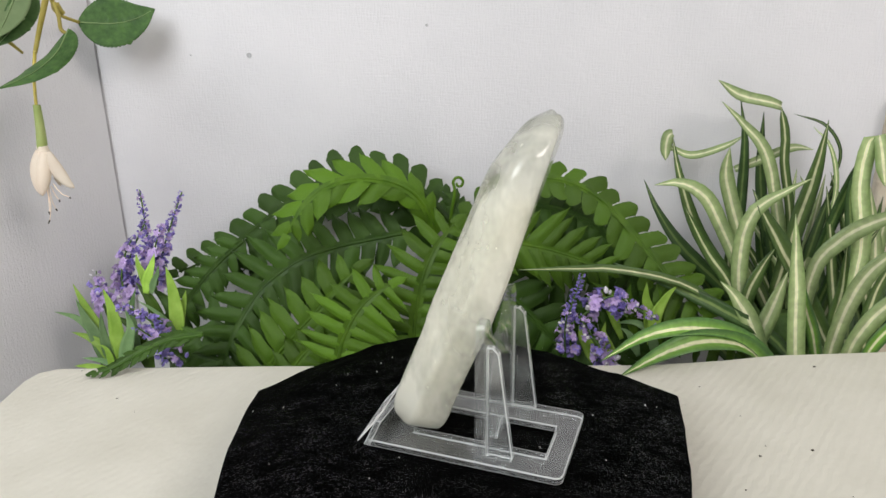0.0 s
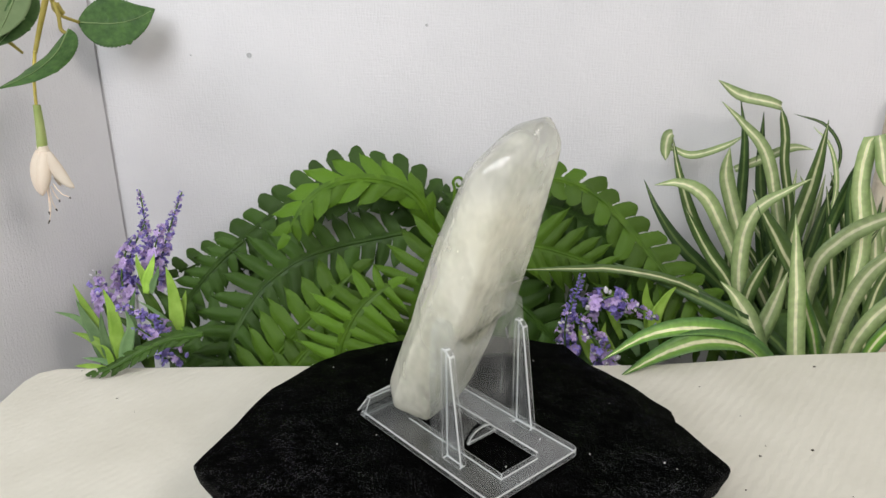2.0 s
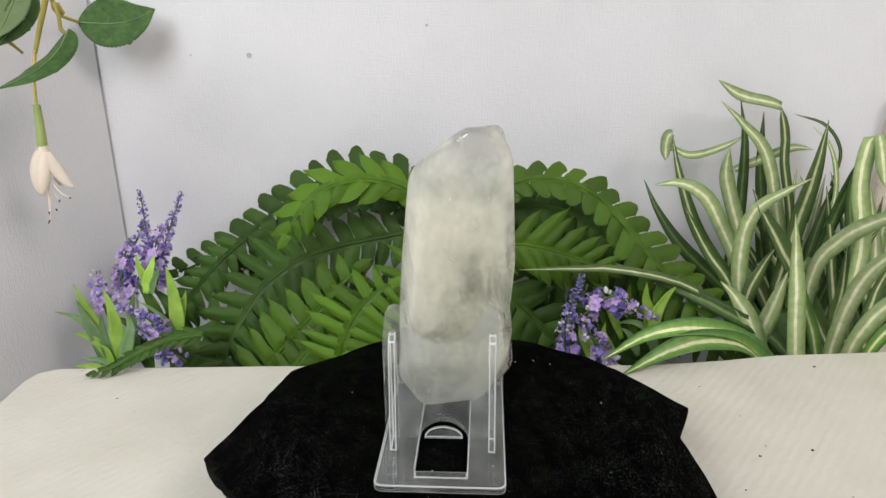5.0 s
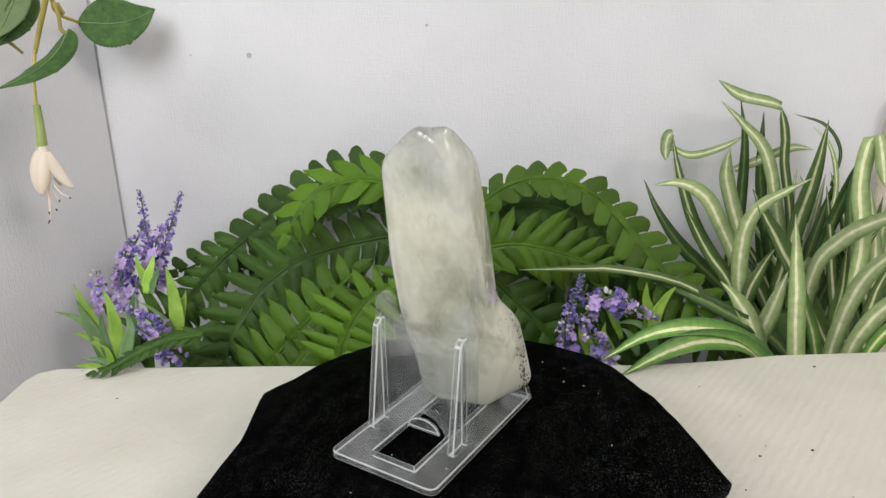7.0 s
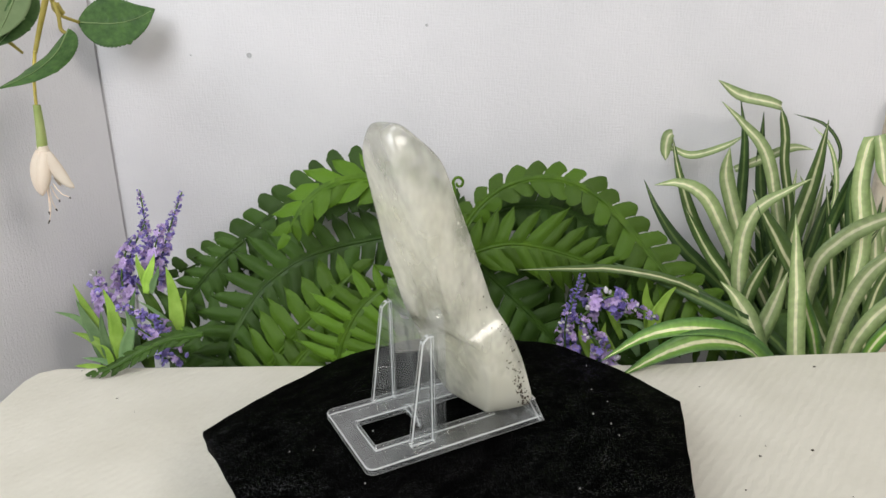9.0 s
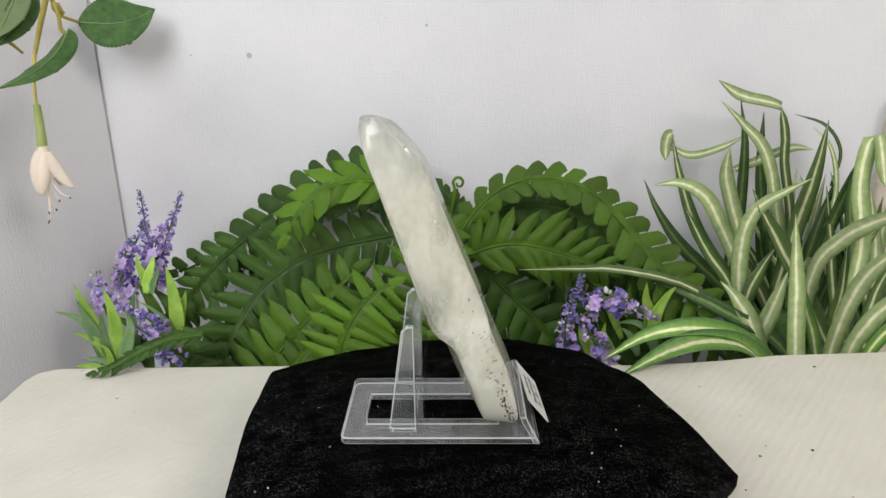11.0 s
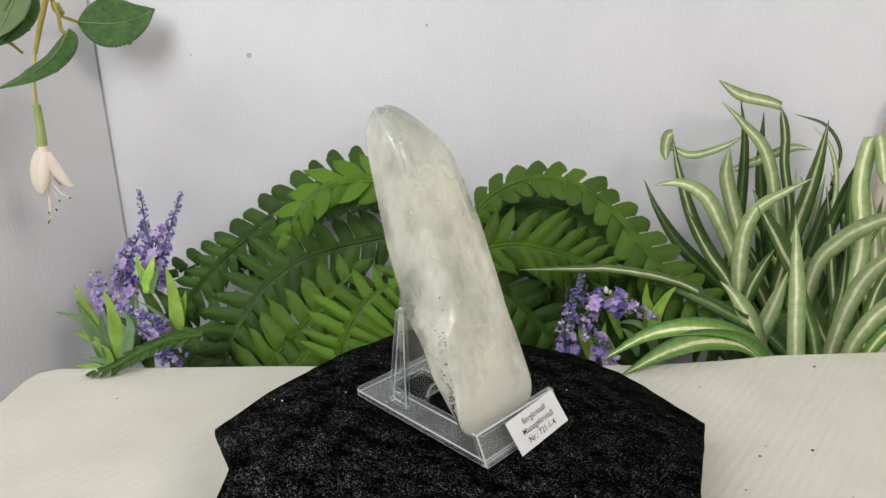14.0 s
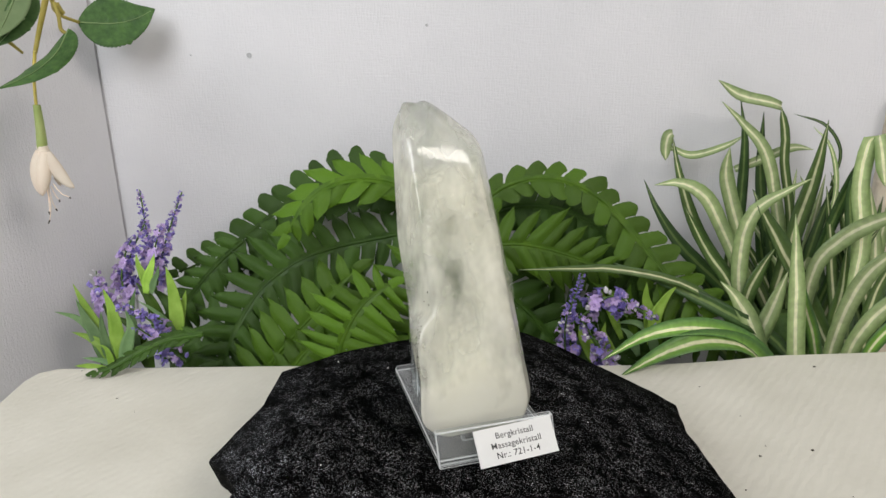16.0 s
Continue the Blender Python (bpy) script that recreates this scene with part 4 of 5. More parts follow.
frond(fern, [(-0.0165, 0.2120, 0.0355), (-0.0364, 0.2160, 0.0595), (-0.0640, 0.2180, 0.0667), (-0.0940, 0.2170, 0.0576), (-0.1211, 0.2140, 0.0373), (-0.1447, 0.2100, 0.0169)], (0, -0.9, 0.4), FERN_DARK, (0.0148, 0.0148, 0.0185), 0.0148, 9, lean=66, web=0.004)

# ---- striped ribbon-leaf plant ----
spider_plant = clump("spider_plant", "artificial spider plant with long cream-striped ribbon leaves", "houseplant", 0.205, 0.185, r=0.014)
long_leaf(spider_plant, [(0.2171, 0.2024, -0.0638), (0.2064, 0.2105, -0.0169), (0.1958, 0.2186, 0.0441), (0.1925, 0.2267, 0.0799)], 0.0090, RIBBON_SHADED)
long_leaf(spider_plant, [(0.2399, 0.2024, -0.0638), (0.2400, 0.2105, -0.0170), (0.2317, 0.2186, 0.0361), (0.2250, 0.2267, 0.0684)], 0.0097, RIBBON_SHADED)
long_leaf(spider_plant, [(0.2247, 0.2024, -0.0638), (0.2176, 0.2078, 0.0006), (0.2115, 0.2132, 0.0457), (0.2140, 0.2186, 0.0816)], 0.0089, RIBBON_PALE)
long_leaf(spider_plant, [(0.2237, 0.1862, -0.0545), (0.1783, 0.1970, -0.0107), (0.1551, 0.2078, 0.0167), (0.1416, 0.2186, 0.0365)], 0.0095, RIBBON_SHADED)
long_leaf(spider_plant, [(0.1986, 0.1862, -0.0587), (0.1675, 0.1916, -0.0284), (0.1410, 0.1970, -0.0026), (0.1232, 0.2024, 0.0091)], 0.0093, RIBBON_SHADED)
long_leaf(spider_plant, [(0.2551, 0.2024, -0.0637), (0.2587, 0.2105, -0.0170), (0.2550, 0.2186, 0.0282), (0.2456, 0.2267, 0.0645)], 0.0097, RIBBON)
long_leaf(spider_plant, [(0.2626, 0.2024, -0.0637), (0.2705, 0.2078, -0.0076), (0.2701, 0.2132, 0.0300), (0.2621, 0.2186, 0.0702)], 0.0104, RIBBON_PALE)
long_leaf(spider_plant, [(0.2095, 0.2024, -0.0638), (0.1923, 0.2078, -0.0323), (0.1773, 0.2132, 0.0146), (0.1794, 0.2186, 0.0441)], 0.0097, RIBBON)
long_leaf(spider_plant, [(0.2237, 0.1862, -0.0545), (0.2311, 0.1916, -0.0163), (0.2455, 0.1970, 0.0206), (0.2643, 0.2024, 0.0488)], 0.0093, RIBBON)
long_leaf(spider_plant, [(0.2170, 0.1862, -0.0587), (0.2215, 0.1916, -0.0243), (0.2343, 0.1970, 0.0129), (0.2370, 0.2024, 0.0339)], 0.0085, RIBBON_SHADED)
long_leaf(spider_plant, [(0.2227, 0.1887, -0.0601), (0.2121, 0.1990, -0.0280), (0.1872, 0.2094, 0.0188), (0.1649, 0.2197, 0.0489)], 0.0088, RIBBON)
long_leaf(spider_plant, [(0.2503, 0.1949, -0.0637), (0.2631, 0.2043, -0.0307), (0.2671, 0.2137, 0.0244), (0.2742, 0.2231, 0.0622)], 0.0074, RIBBON_SHADED)
long_leaf(spider_plant, [(0.2280, 0.1966, -0.0647), (0.2175, 0.2053, -0.0311), (0.2290, 0.2141, 0.0330), (0.2431, 0.2228, 0.0786)], 0.0089, RIBBON_SHADED)
long_leaf(spider_plant, [(0.2262, 0.2018, -0.0678), (0.2120, 0.2120, -0.0344), (0.1983, 0.2222, -0.0075), (0.1866, 0.2323, 0.0030)], 0.0090, RIBBON_SHADED)
long_leaf(spider_plant, [(0.2494, 0.1902, -0.0610), (0.2649, 0.2010, -0.0291), (0.2508, 0.2118, 0.0180), (0.2397, 0.2226, 0.0484)], 0.0088, RIBBON_SHADED)
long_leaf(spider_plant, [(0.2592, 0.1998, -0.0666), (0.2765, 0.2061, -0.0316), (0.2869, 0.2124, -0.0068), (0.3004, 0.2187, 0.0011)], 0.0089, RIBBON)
long_leaf(spider_plant, [(0.2527, 0.1959, -0.0643), (0.2681, 0.2058, -0.0314), (0.2617, 0.2157, 0.0153), (0.2582, 0.2256, 0.0451)], 0.0074, RIBBON_SHADED)
long_leaf(spider_plant, [(0.2247, 0.1870, -0.0591), (0.2190, 0.2009, -0.0289), (0.2270, 0.2148, 0.0320), (0.2378, 0.2287, 0.0757)], 0.0089, RIBBON_PALE)
long_leaf(spider_plant, [(0.2414, 0.1873, -0.0593), (0.2536, 0.2027, -0.0299), (0.2348, 0.2180, 0.0028), (0.2174, 0.2334, 0.0199)], 0.0104, RIBBON_PALE)
long_leaf(spider_plant, [(0.2256, 0.1914, -0.0617), (0.2177, 0.2035, -0.0302), (0.2075, 0.2156, 0.0006), (0.1997, 0.2276, 0.0155)], 0.0089, RIBBON_SHADED)
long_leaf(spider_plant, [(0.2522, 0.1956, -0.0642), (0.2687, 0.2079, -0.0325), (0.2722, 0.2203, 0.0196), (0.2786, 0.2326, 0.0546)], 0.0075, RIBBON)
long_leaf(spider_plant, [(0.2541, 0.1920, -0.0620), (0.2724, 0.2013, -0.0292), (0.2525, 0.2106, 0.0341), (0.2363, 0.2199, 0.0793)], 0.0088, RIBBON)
long_leaf(spider_plant, [(0.2185, 0.1988, -0.0660), (0.1975, 0.2076, -0.0322), (0.1836, 0.2164, -0.0096), (0.1718, 0.2252, -0.0033)], 0.0105, RIBBON_SHADED)
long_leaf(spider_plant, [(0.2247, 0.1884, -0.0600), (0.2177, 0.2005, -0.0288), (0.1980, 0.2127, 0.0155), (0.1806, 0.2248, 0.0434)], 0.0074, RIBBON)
long_leaf(spider_plant, [(0.2386, 0.1921, -0.0621), (0.2440, 0.2053, -0.0312), (0.2331, 0.2185, 0.0124), (0.2244, 0.2316, 0.0398)], 0.0089, RIBBON_SHADED)
long_leaf(spider_plant, [(0.2308, 0.1880, -0.0597), (0.2292, 0.1986, -0.0278), (0.2122, 0.2091, -0.0040), (0.1975, 0.2196, 0.0035)], 0.0103, RIBBON_SHADED)
long_leaf(spider_plant, [(0.2414, 0.1950, -0.0638), (0.2463, 0.2060, -0.0315), (0.2647, 0.2170, 0.0064), (0.2857, 0.2280, 0.0276)], 0.0089, RIBBON_SHADED)
long_leaf(spider_plant, [(0.2200, 0.1928, -0.0625), (0.2061, 0.2068, -0.0318), (0.2051, 0.2207, -0.0027), (0.2066, 0.2346, 0.0104)], 0.0090, RIBBON_SHADED)
long_leaf(spider_plant, [(0.2250, 0.1930, -0.0627), (0.2144, 0.2029, -0.0299), (0.2020, 0.2128, 0.0328), (0.1919, 0.2226, 0.0778)], 0.0089, RIBBON_SHADED)
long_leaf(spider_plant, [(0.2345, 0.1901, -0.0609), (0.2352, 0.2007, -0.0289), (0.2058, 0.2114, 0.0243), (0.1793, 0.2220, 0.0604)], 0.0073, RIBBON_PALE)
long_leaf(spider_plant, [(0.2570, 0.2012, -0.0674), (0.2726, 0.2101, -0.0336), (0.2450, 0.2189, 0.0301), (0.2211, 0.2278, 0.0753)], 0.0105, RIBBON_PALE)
long_leaf(spider_plant, [(0.2587, 0.1978, -0.0654), (0.2773, 0.2050, -0.0310), (0.2798, 0.2121, -0.0034), (0.2854, 0.2193, 0.0074)], 0.0089, RIBBON_SHADED)
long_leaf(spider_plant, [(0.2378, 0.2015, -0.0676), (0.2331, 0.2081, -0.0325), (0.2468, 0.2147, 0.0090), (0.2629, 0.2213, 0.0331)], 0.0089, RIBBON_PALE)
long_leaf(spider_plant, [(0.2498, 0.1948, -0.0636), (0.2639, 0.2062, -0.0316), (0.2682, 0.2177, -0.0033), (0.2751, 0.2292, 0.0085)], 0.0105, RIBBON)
long_leaf(spider_plant, [(0.2329, 0.2001, -0.0668), (0.2251, 0.2078, -0.0324), (0.2130, 0.2155, 0.0120), (0.2035, 0.2231, 0.0391)], 0.0104, RIBBON_SHADED)
long_leaf(spider_plant, [(0.2213, 0.2019, -0.0678), (0.2013, 0.2111, -0.0340), (0.2126, 0.2202, 0.0262), (0.2254, 0.2294, 0.0685)], 0.0075, RIBBON_SHADED)
long_leaf(spider_plant, [(0.2442, 0.1927, -0.0625), (0.2530, 0.2035, -0.0303), (0.2454, 0.2142, 0.0136), (0.2406, 0.2249, 0.0407)], 0.0074, RIBBON_SHADED)
long_leaf(spider_plant, [(0.2514, 0.1881, -0.0597), (0.2725, 0.2026, -0.0299), (0.2482, 0.2172, -0.0059), (0.2258, 0.2317, 0.0023)], 0.0089, RIBBON_SHADED)
long_leaf(spider_plant, [(0.2407, 0.1971, -0.0650), (0.2425, 0.2060, -0.0315), (0.2520, 0.2150, 0.0247), (0.2643, 0.2240, 0.0636)], 0.0104, RIBBON_PALE)
long_leaf(spider_plant, [(0.2567, 0.1975, -0.0652), (0.2733, 0.2051, -0.0311), (0.2596, 0.2128, 0.0310), (0.2494, 0.2204, 0.0746)], 0.0104, RIBBON)
long_leaf(spider_plant, [(0.2438, 0.1986, -0.0659), (0.2485, 0.2081, -0.0326), (0.2239, 0.2176, 0.0171), (0.2021, 0.2271, 0.0496)], 0.0074, RIBBON)
long_leaf(spider_plant, [(0.2518, 0.1950, -0.0638), (0.2665, 0.2049, -0.0310), (0.2729, 0.2149, 0.0298), (0.2818, 0.2248, 0.0730)], 0.0089, RIBBON_PALE)
long_leaf(spider_plant, [(0.2218, 0.1877, -0.0596), (0.2116, 0.1986, -0.0278), (0.2090, 0.2095, -0.0066), (0.2083, 0.2205, -0.0014)], 0.0103, RIBBON)
long_leaf(spider_plant, [(0.2397, 0.1988, -0.0660), (0.2390, 0.2057, -0.0314), (0.2311, 0.2127, -0.0031), (0.2253, 0.2197, 0.0087)], 0.0074, RIBBON)
long_leaf(spider_plant, [(0.2086, 0.1700, -0.0492), (0.1715, 0.1600, -0.0086), (0.1343, 0.1500, 0.0279), (0.0900, 0.1430, 0.0425), (0.0610, 0.1390, 0.0448), (0.0311, 0.1350, 0.0457)], 0.0048, RIBBON, tip=0.7)
long_leaf(spider_plant, [(0.2156, 0.1700, -0.0492), (0.1922, 0.1600, -0.0124), (0.1588, 0.1500, 0.0108), (0.1212, 0.1500, 0.0304), (0.0866, 0.1500, 0.0443)], 0.0084, RIBBON_SHADED)
long_leaf(spider_plant, [(0.1982, 0.1500, -0.0375), (0.1652, 0.1375, -0.0003), (0.1340, 0.1250, 0.0156), (0.1008, 0.1150, 0.0164), (0.0733, 0.1050, 0.0056)], 0.0106, RIBBON_BRIGHT, face=(-0.1, -0.7, 0.8), fold=0.25)
long_leaf(spider_plant, [(0.1929, 0.1450, -0.0384), (0.1630, 0.1315, -0.0008), (0.1322, 0.1180, 0.0112), (0.1088, 0.1090, 0.0094), (0.0824, 0.1000, -0.0010)], 0.0125, RIBBON_BRIGHT, face=(-0.1, -0.7, 0.8), fold=0.25)
long_leaf(spider_plant, [(0.1957, 0.1400, -0.0317), (0.1917, 0.1417, 0.0004), (0.1879, 0.1433, 0.0346), (0.1823, 0.1450, 0.0736)], 0.0116, RIBBON_PALE, base=0.95, tip=0.35)
long_leaf(spider_plant, [(0.2230, 0.1600, -0.0162), (0.2035, 0.1625, 0.0196), (0.1853, 0.1650, 0.0506), (0.1733, 0.1675, 0.0704), (0.1677, 0.1700, 0.0814)], 0.0111, RIBBON, fold=0.3)
long_leaf(spider_plant, [(0.2103, 0.1862, -0.0379), (0.1788, 0.1943, 0.0064), (0.1525, 0.2024, 0.0418), (0.1391, 0.2105, 0.0767), (0.1330, 0.2186, 0.1052)], 0.0088, RIBBON)
long_leaf(spider_plant, [(0.1337, 0.2186, 0.1052), (0.1305, 0.2170, 0.1041), (0.1290, 0.2154, 0.0966), (0.1293, 0.2137, 0.0890)], 0.0075, RIBBON_PALE, n=10)
long_leaf(spider_plant, [(0.2151, 0.1862, -0.0461), (0.1789, 0.1923, -0.0006), (0.1413, 0.1983, 0.0357), (0.1249, 0.2044, 0.0582), (0.1160, 0.2105, 0.0776)], 0.0093, RIBBON_SHADED)
long_leaf(spider_plant, [(0.1824, 0.1862, 0.0097), (0.1615, 0.1842, 0.0478), (0.1462, 0.1822, 0.0733), (0.1297, 0.1801, 0.0828), (0.1137, 0.1781, 0.0821)], 0.0104, RIBBON_PALE)
long_leaf(spider_plant, [(0.1874, 0.1700, -0.0492), (0.1707, 0.1690, 0.0021), (0.1647, 0.1680, 0.0426), (0.1691, 0.1670, 0.0688), (0.1876, 0.1660, 0.0824), (0.1988, 0.1650, 0.0891)], 0.0107, RIBBON_PALE)
long_leaf(spider_plant, [(0.1937, 0.2024, -0.0297), (0.1790, 0.2064, 0.0172), (0.1781, 0.2105, 0.0654), (0.1774, 0.2145, 0.1007), (0.1732, 0.2186, 0.1262)], 0.0071, RIBBON_SHADED, tip=0.6)
long_leaf(spider_plant, [(0.2073, 0.2024, 0.0186), (0.1978, 0.2024, 0.0602), (0.1860, 0.2024, 0.0960), (0.1690, 0.2024, 0.1150), (0.1562, 0.2024, 0.1268)], 0.0088, RIBBON_PALE)
long_leaf(spider_plant, [(0.2189, 0.2105, -0.0006), (0.2112, 0.2125, 0.0535), (0.2038, 0.2145, 0.0862), (0.2028, 0.2166, 0.1036), (0.1988, 0.2186, 0.1208)], 0.0064, RIBBON, tip=0.9)
long_leaf(spider_plant, [(0.1987, 0.2186, 0.1215), (0.1892, 0.2159, 0.1247), (0.1705, 0.2132, 0.1293), (0.1556, 0.2105, 0.1385)], 0.0075, RIBBON_PALE, n=12)
long_leaf(spider_plant, [(0.1965, 0.1862, 0.0097), (0.2051, 0.1889, 0.0533), (0.2129, 0.1916, 0.0878), (0.2168, 0.1943, 0.1166)], 0.0113, RIBBON, tip=0.4)
long_leaf(spider_plant, [(0.2078, 0.2105, -0.0005), (0.1950, 0.2148, 0.0529), (0.1909, 0.2191, 0.0853), (0.1905, 0.2235, 0.1174)], 0.0075, RIBBON_SHADED)
long_leaf(spider_plant, [(0.2499, 0.1862, -0.0586), (0.2347, 0.1889, 0.0085), (0.2282, 0.1916, 0.0451), (0.2220, 0.1943, 0.0766)], 0.0085, RIBBON)
long_leaf(spider_plant, [(0.2139, 0.1450, -0.0346), (0.2152, 0.1437, 0.0030), (0.2233, 0.1425, 0.0348), (0.2364, 0.1412, 0.0519), (0.2518, 0.1400, 0.0620)], 0.0107, RIBBON_PALE)
long_leaf(spider_plant, [(0.2028, 0.1600, 0.0062), (0.2053, 0.1588, 0.0389), (0.2165, 0.1575, 0.0547), (0.2313, 0.1562, 0.0651), (0.2581, 0.1550, 0.0751)], 0.0098, RIBBON_PALE)
long_leaf(spider_plant, [(0.2221, 0.1450, -0.0346), (0.2258, 0.1433, -0.0040), (0.2368, 0.1417, 0.0180), (0.2565, 0.1400, 0.0391)], 0.0107, RIBBON_PALE)
long_leaf(spider_plant, [(0.2308, 0.1430, -0.0334), (0.2353, 0.1420, -0.0070), (0.2471, 0.1410, 0.0113), (0.2627, 0.1400, 0.0238)], 0.0082, RIBBON_BRIGHT)
long_leaf(spider_plant, [(0.2351, 0.1700, 0.0015), (0.2352, 0.1700, 0.0487), (0.2282, 0.1700, 0.0827), (0.2292, 0.1700, 0.1087), (0.2336, 0.1700, 0.1118)], 0.0112, RIBBON_PALE, tip=0.9)
long_leaf(spider_plant, [(0.2336, 0.1700, 0.1118), (0.2363, 0.1685, 0.1026), (0.2404, 0.1670, 0.0834)], 0.0100, RIBBON_PALE, n=10)
long_leaf(spider_plant, [(0.2205, 0.1943, 0.0140), (0.2274, 0.1923, 0.0521), (0.2371, 0.1902, 0.0879), (0.2462, 0.1882, 0.1045), (0.2562, 0.1862, 0.1136)], 0.0078, RIBBON_SHADED)
long_leaf(spider_plant, [(0.2473, 0.1862, -0.0217), (0.2404, 0.1878, 0.0389), (0.2344, 0.1894, 0.0743), (0.2402, 0.1911, 0.1006)], 0.0092, RIBBON_SHADED)
long_leaf(spider_plant, [(0.2371, 0.2186, 0.0704), (0.2412, 0.2213, 0.0917), (0.2306, 0.2240, 0.1085), (0.2107, 0.2267, 0.1154)], 0.0023, RIBBON_SHADED, n=14)
long_leaf(spider_plant, [(0.1790, 0.1650, -0.0265), (0.1715, 0.1667, 0.0106), (0.1778, 0.1683, 0.0318), (0.1863, 0.1700, 0.0471)], 0.0087, RIBBON)
long_leaf(spider_plant, [(0.1848, 0.1500, -0.0375), (0.1723, 0.1517, -0.0008), (0.1605, 0.1533, 0.0201), (0.1501, 0.1550, 0.0307)], 0.0119, RIBBON_PALE, base=0.95)
long_leaf(spider_plant, [(0.1864, 0.1781, -0.0176), (0.1664, 0.1835, 0.0185), (0.1520, 0.1889, 0.0389), (0.1384, 0.1943, 0.0636)], 0.0088, RIBBON)
long_leaf(spider_plant, [(0.1349, 0.2235, 0.0950), (0.1482, 0.2218, 0.0905), (0.1666, 0.2202, 0.0961), (0.1785, 0.2186, 0.1035)], 0.0049, RIBBON_PALE)
long_leaf(spider_plant, [(0.1748, 0.2186, 0.0818), (0.1884, 0.2186, 0.0872), (0.2084, 0.2186, 0.0954), (0.2226, 0.2186, 0.0942)], 0.0060, RIBBON_PALE)
long_leaf(spider_plant, [(0.1882, 0.1500, -0.0375), (0.1761, 0.1533, -0.0128), (0.1836, 0.1567, 0.0150), (0.1903, 0.1600, 0.0349)], 0.0111, RIBBON_PALE)
long_leaf(spider_plant, [(0.2178, 0.1550, -0.0404), (0.2100, 0.1567, -0.0070), (0.2025, 0.1583, 0.0142), (0.1990, 0.1600, 0.0314)], 0.0085, RIBBON_BRIGHT)
long_leaf(spider_plant, [(0.2305, 0.2024, 0.0415), (0.2335, 0.2051, 0.0738), (0.2273, 0.2078, 0.0981), (0.2165, 0.2105, 0.1098)], 0.0033, RIBBON_PALE)
long_leaf(spider_plant, [(0.2338, 0.1650, -0.0463), (0.2271, 0.1694, -0.0133), (0.2313, 0.1737, 0.0149), (0.2316, 0.1781, 0.0459)], 0.0095, RIBBON)
long_leaf(spider_plant, [(0.2515, 0.1600, -0.0433), (0.2429, 0.1617, -0.0095), (0.2452, 0.1633, 0.0192), (0.2546, 0.1650, 0.0433)], 0.0099, RIBBON)
long_leaf(spider_plant, [(0.1741, 0.1943, 0.0444), (0.1627, 0.1916, 0.0742), (0.1583, 0.1889, 0.0887), (0.1581, 0.1862, 0.1022)], 0.0106, RIBBON_PALE)

# ---- lavender ----
lavender = clump("lavender", "artificial violet lavender with lime leaves in the corner", "lavender", -0.178, 0.170, group="lavender bunches")
flower_spike(lavender, [(-0.1966, 0.1800, 0.0133), (-0.1929, 0.1817, 0.0429), (-0.1931, 0.1833, 0.0606), (-0.1941, 0.1850, 0.0794)], 0.0045, 0.0043, 120, weights=(9, 2, 1, 0))
flower_spike(lavender, [(-0.1920, 0.1800, 0.0133), (-0.1831, 0.1817, 0.0428), (-0.1760, 0.1833, 0.0605), (-0.1684, 0.1850, 0.0779)], 0.0045, 0.0043, 130, weights=(9, 2, 1, 0))
flower_spike(lavender, [(-0.2038, 0.1750, 0.0155), (-0.2042, 0.1767, 0.0336), (-0.1985, 0.1783, 0.0477), (-0.1910, 0.1800, 0.0609)], 0.0058, 0.0047, 100, weights=(6, 3, 2, 0))
flower_spike(lavender, [(-0.2061, 0.1700, 0.0100), (-0.2074, 0.1717, 0.0281), (-0.2035, 0.1733, 0.0422), (-0.1994, 0.1750, 0.0507)], 0.0068, 0.0059, 56, weights=(2, 3, 5, 1))
flower_spike(lavender, [(-0.1903, 0.1750, 0.0230), (-0.1872, 0.1757, 0.0413), (-0.1841, 0.1763, 0.0502), (-0.1807, 0.1770, 0.0589)], 0.0075, 0.0060, 56, weights=(2, 3, 5, 0))
flower_spike(lavender, [(-0.2197, 0.1700, 0.0024), (-0.2214, 0.1700, 0.0176), (-0.2222, 0.1700, 0.0251), (-0.2216, 0.1700, 0.0325)], 0.0074, 0.0059, 40, weights=(2, 2, 4, 2))
flower_spike(lavender, [(-0.1692, 0.1400, 0.0016), (-0.1792, 0.1383, 0.0150), (-0.1862, 0.1367, 0.0218), (-0.1946, 0.1350, 0.0236)], 0.0053, 0.0046, 90, weights=(8, 3, 1, 1))
flower_spike(lavender, [(-0.1723, 0.1350, -0.0104), (-0.1760, 0.1333, 0.0049), (-0.1809, 0.1317, 0.0111), (-0.1827, 0.1300, 0.0154)], 0.0052, 0.0053, 28, weights=(4, 3, 3, 0))
flower_spike(lavender, [(-0.1590, 0.1350, -0.0104), (-0.1628, 0.1333, -0.0059), (-0.1672, 0.1317, -0.0068), (-0.1718, 0.1300, -0.0096)], 0.0043, 0.0053, 18, weights=(3, 2, 3, 1))
long_leaf(lavender, [(-0.1676, 0.1500, -0.0033), (-0.1682, 0.1520, 0.0105), (-0.1697, 0.1550, 0.0256), (-0.1732, 0.1580, 0.0398)], 0.0084, LIME, fold=0.16, tip=0.30, base=0.5)
long_leaf(lavender, [(-0.1692, 0.1520, -0.0043), (-0.1679, 0.1540, 0.0059), (-0.1652, 0.1560, 0.0160), (-0.1631, 0.1580, 0.0247)], 0.0061, LIME, fold=0.16, tip=0.30, base=0.5)
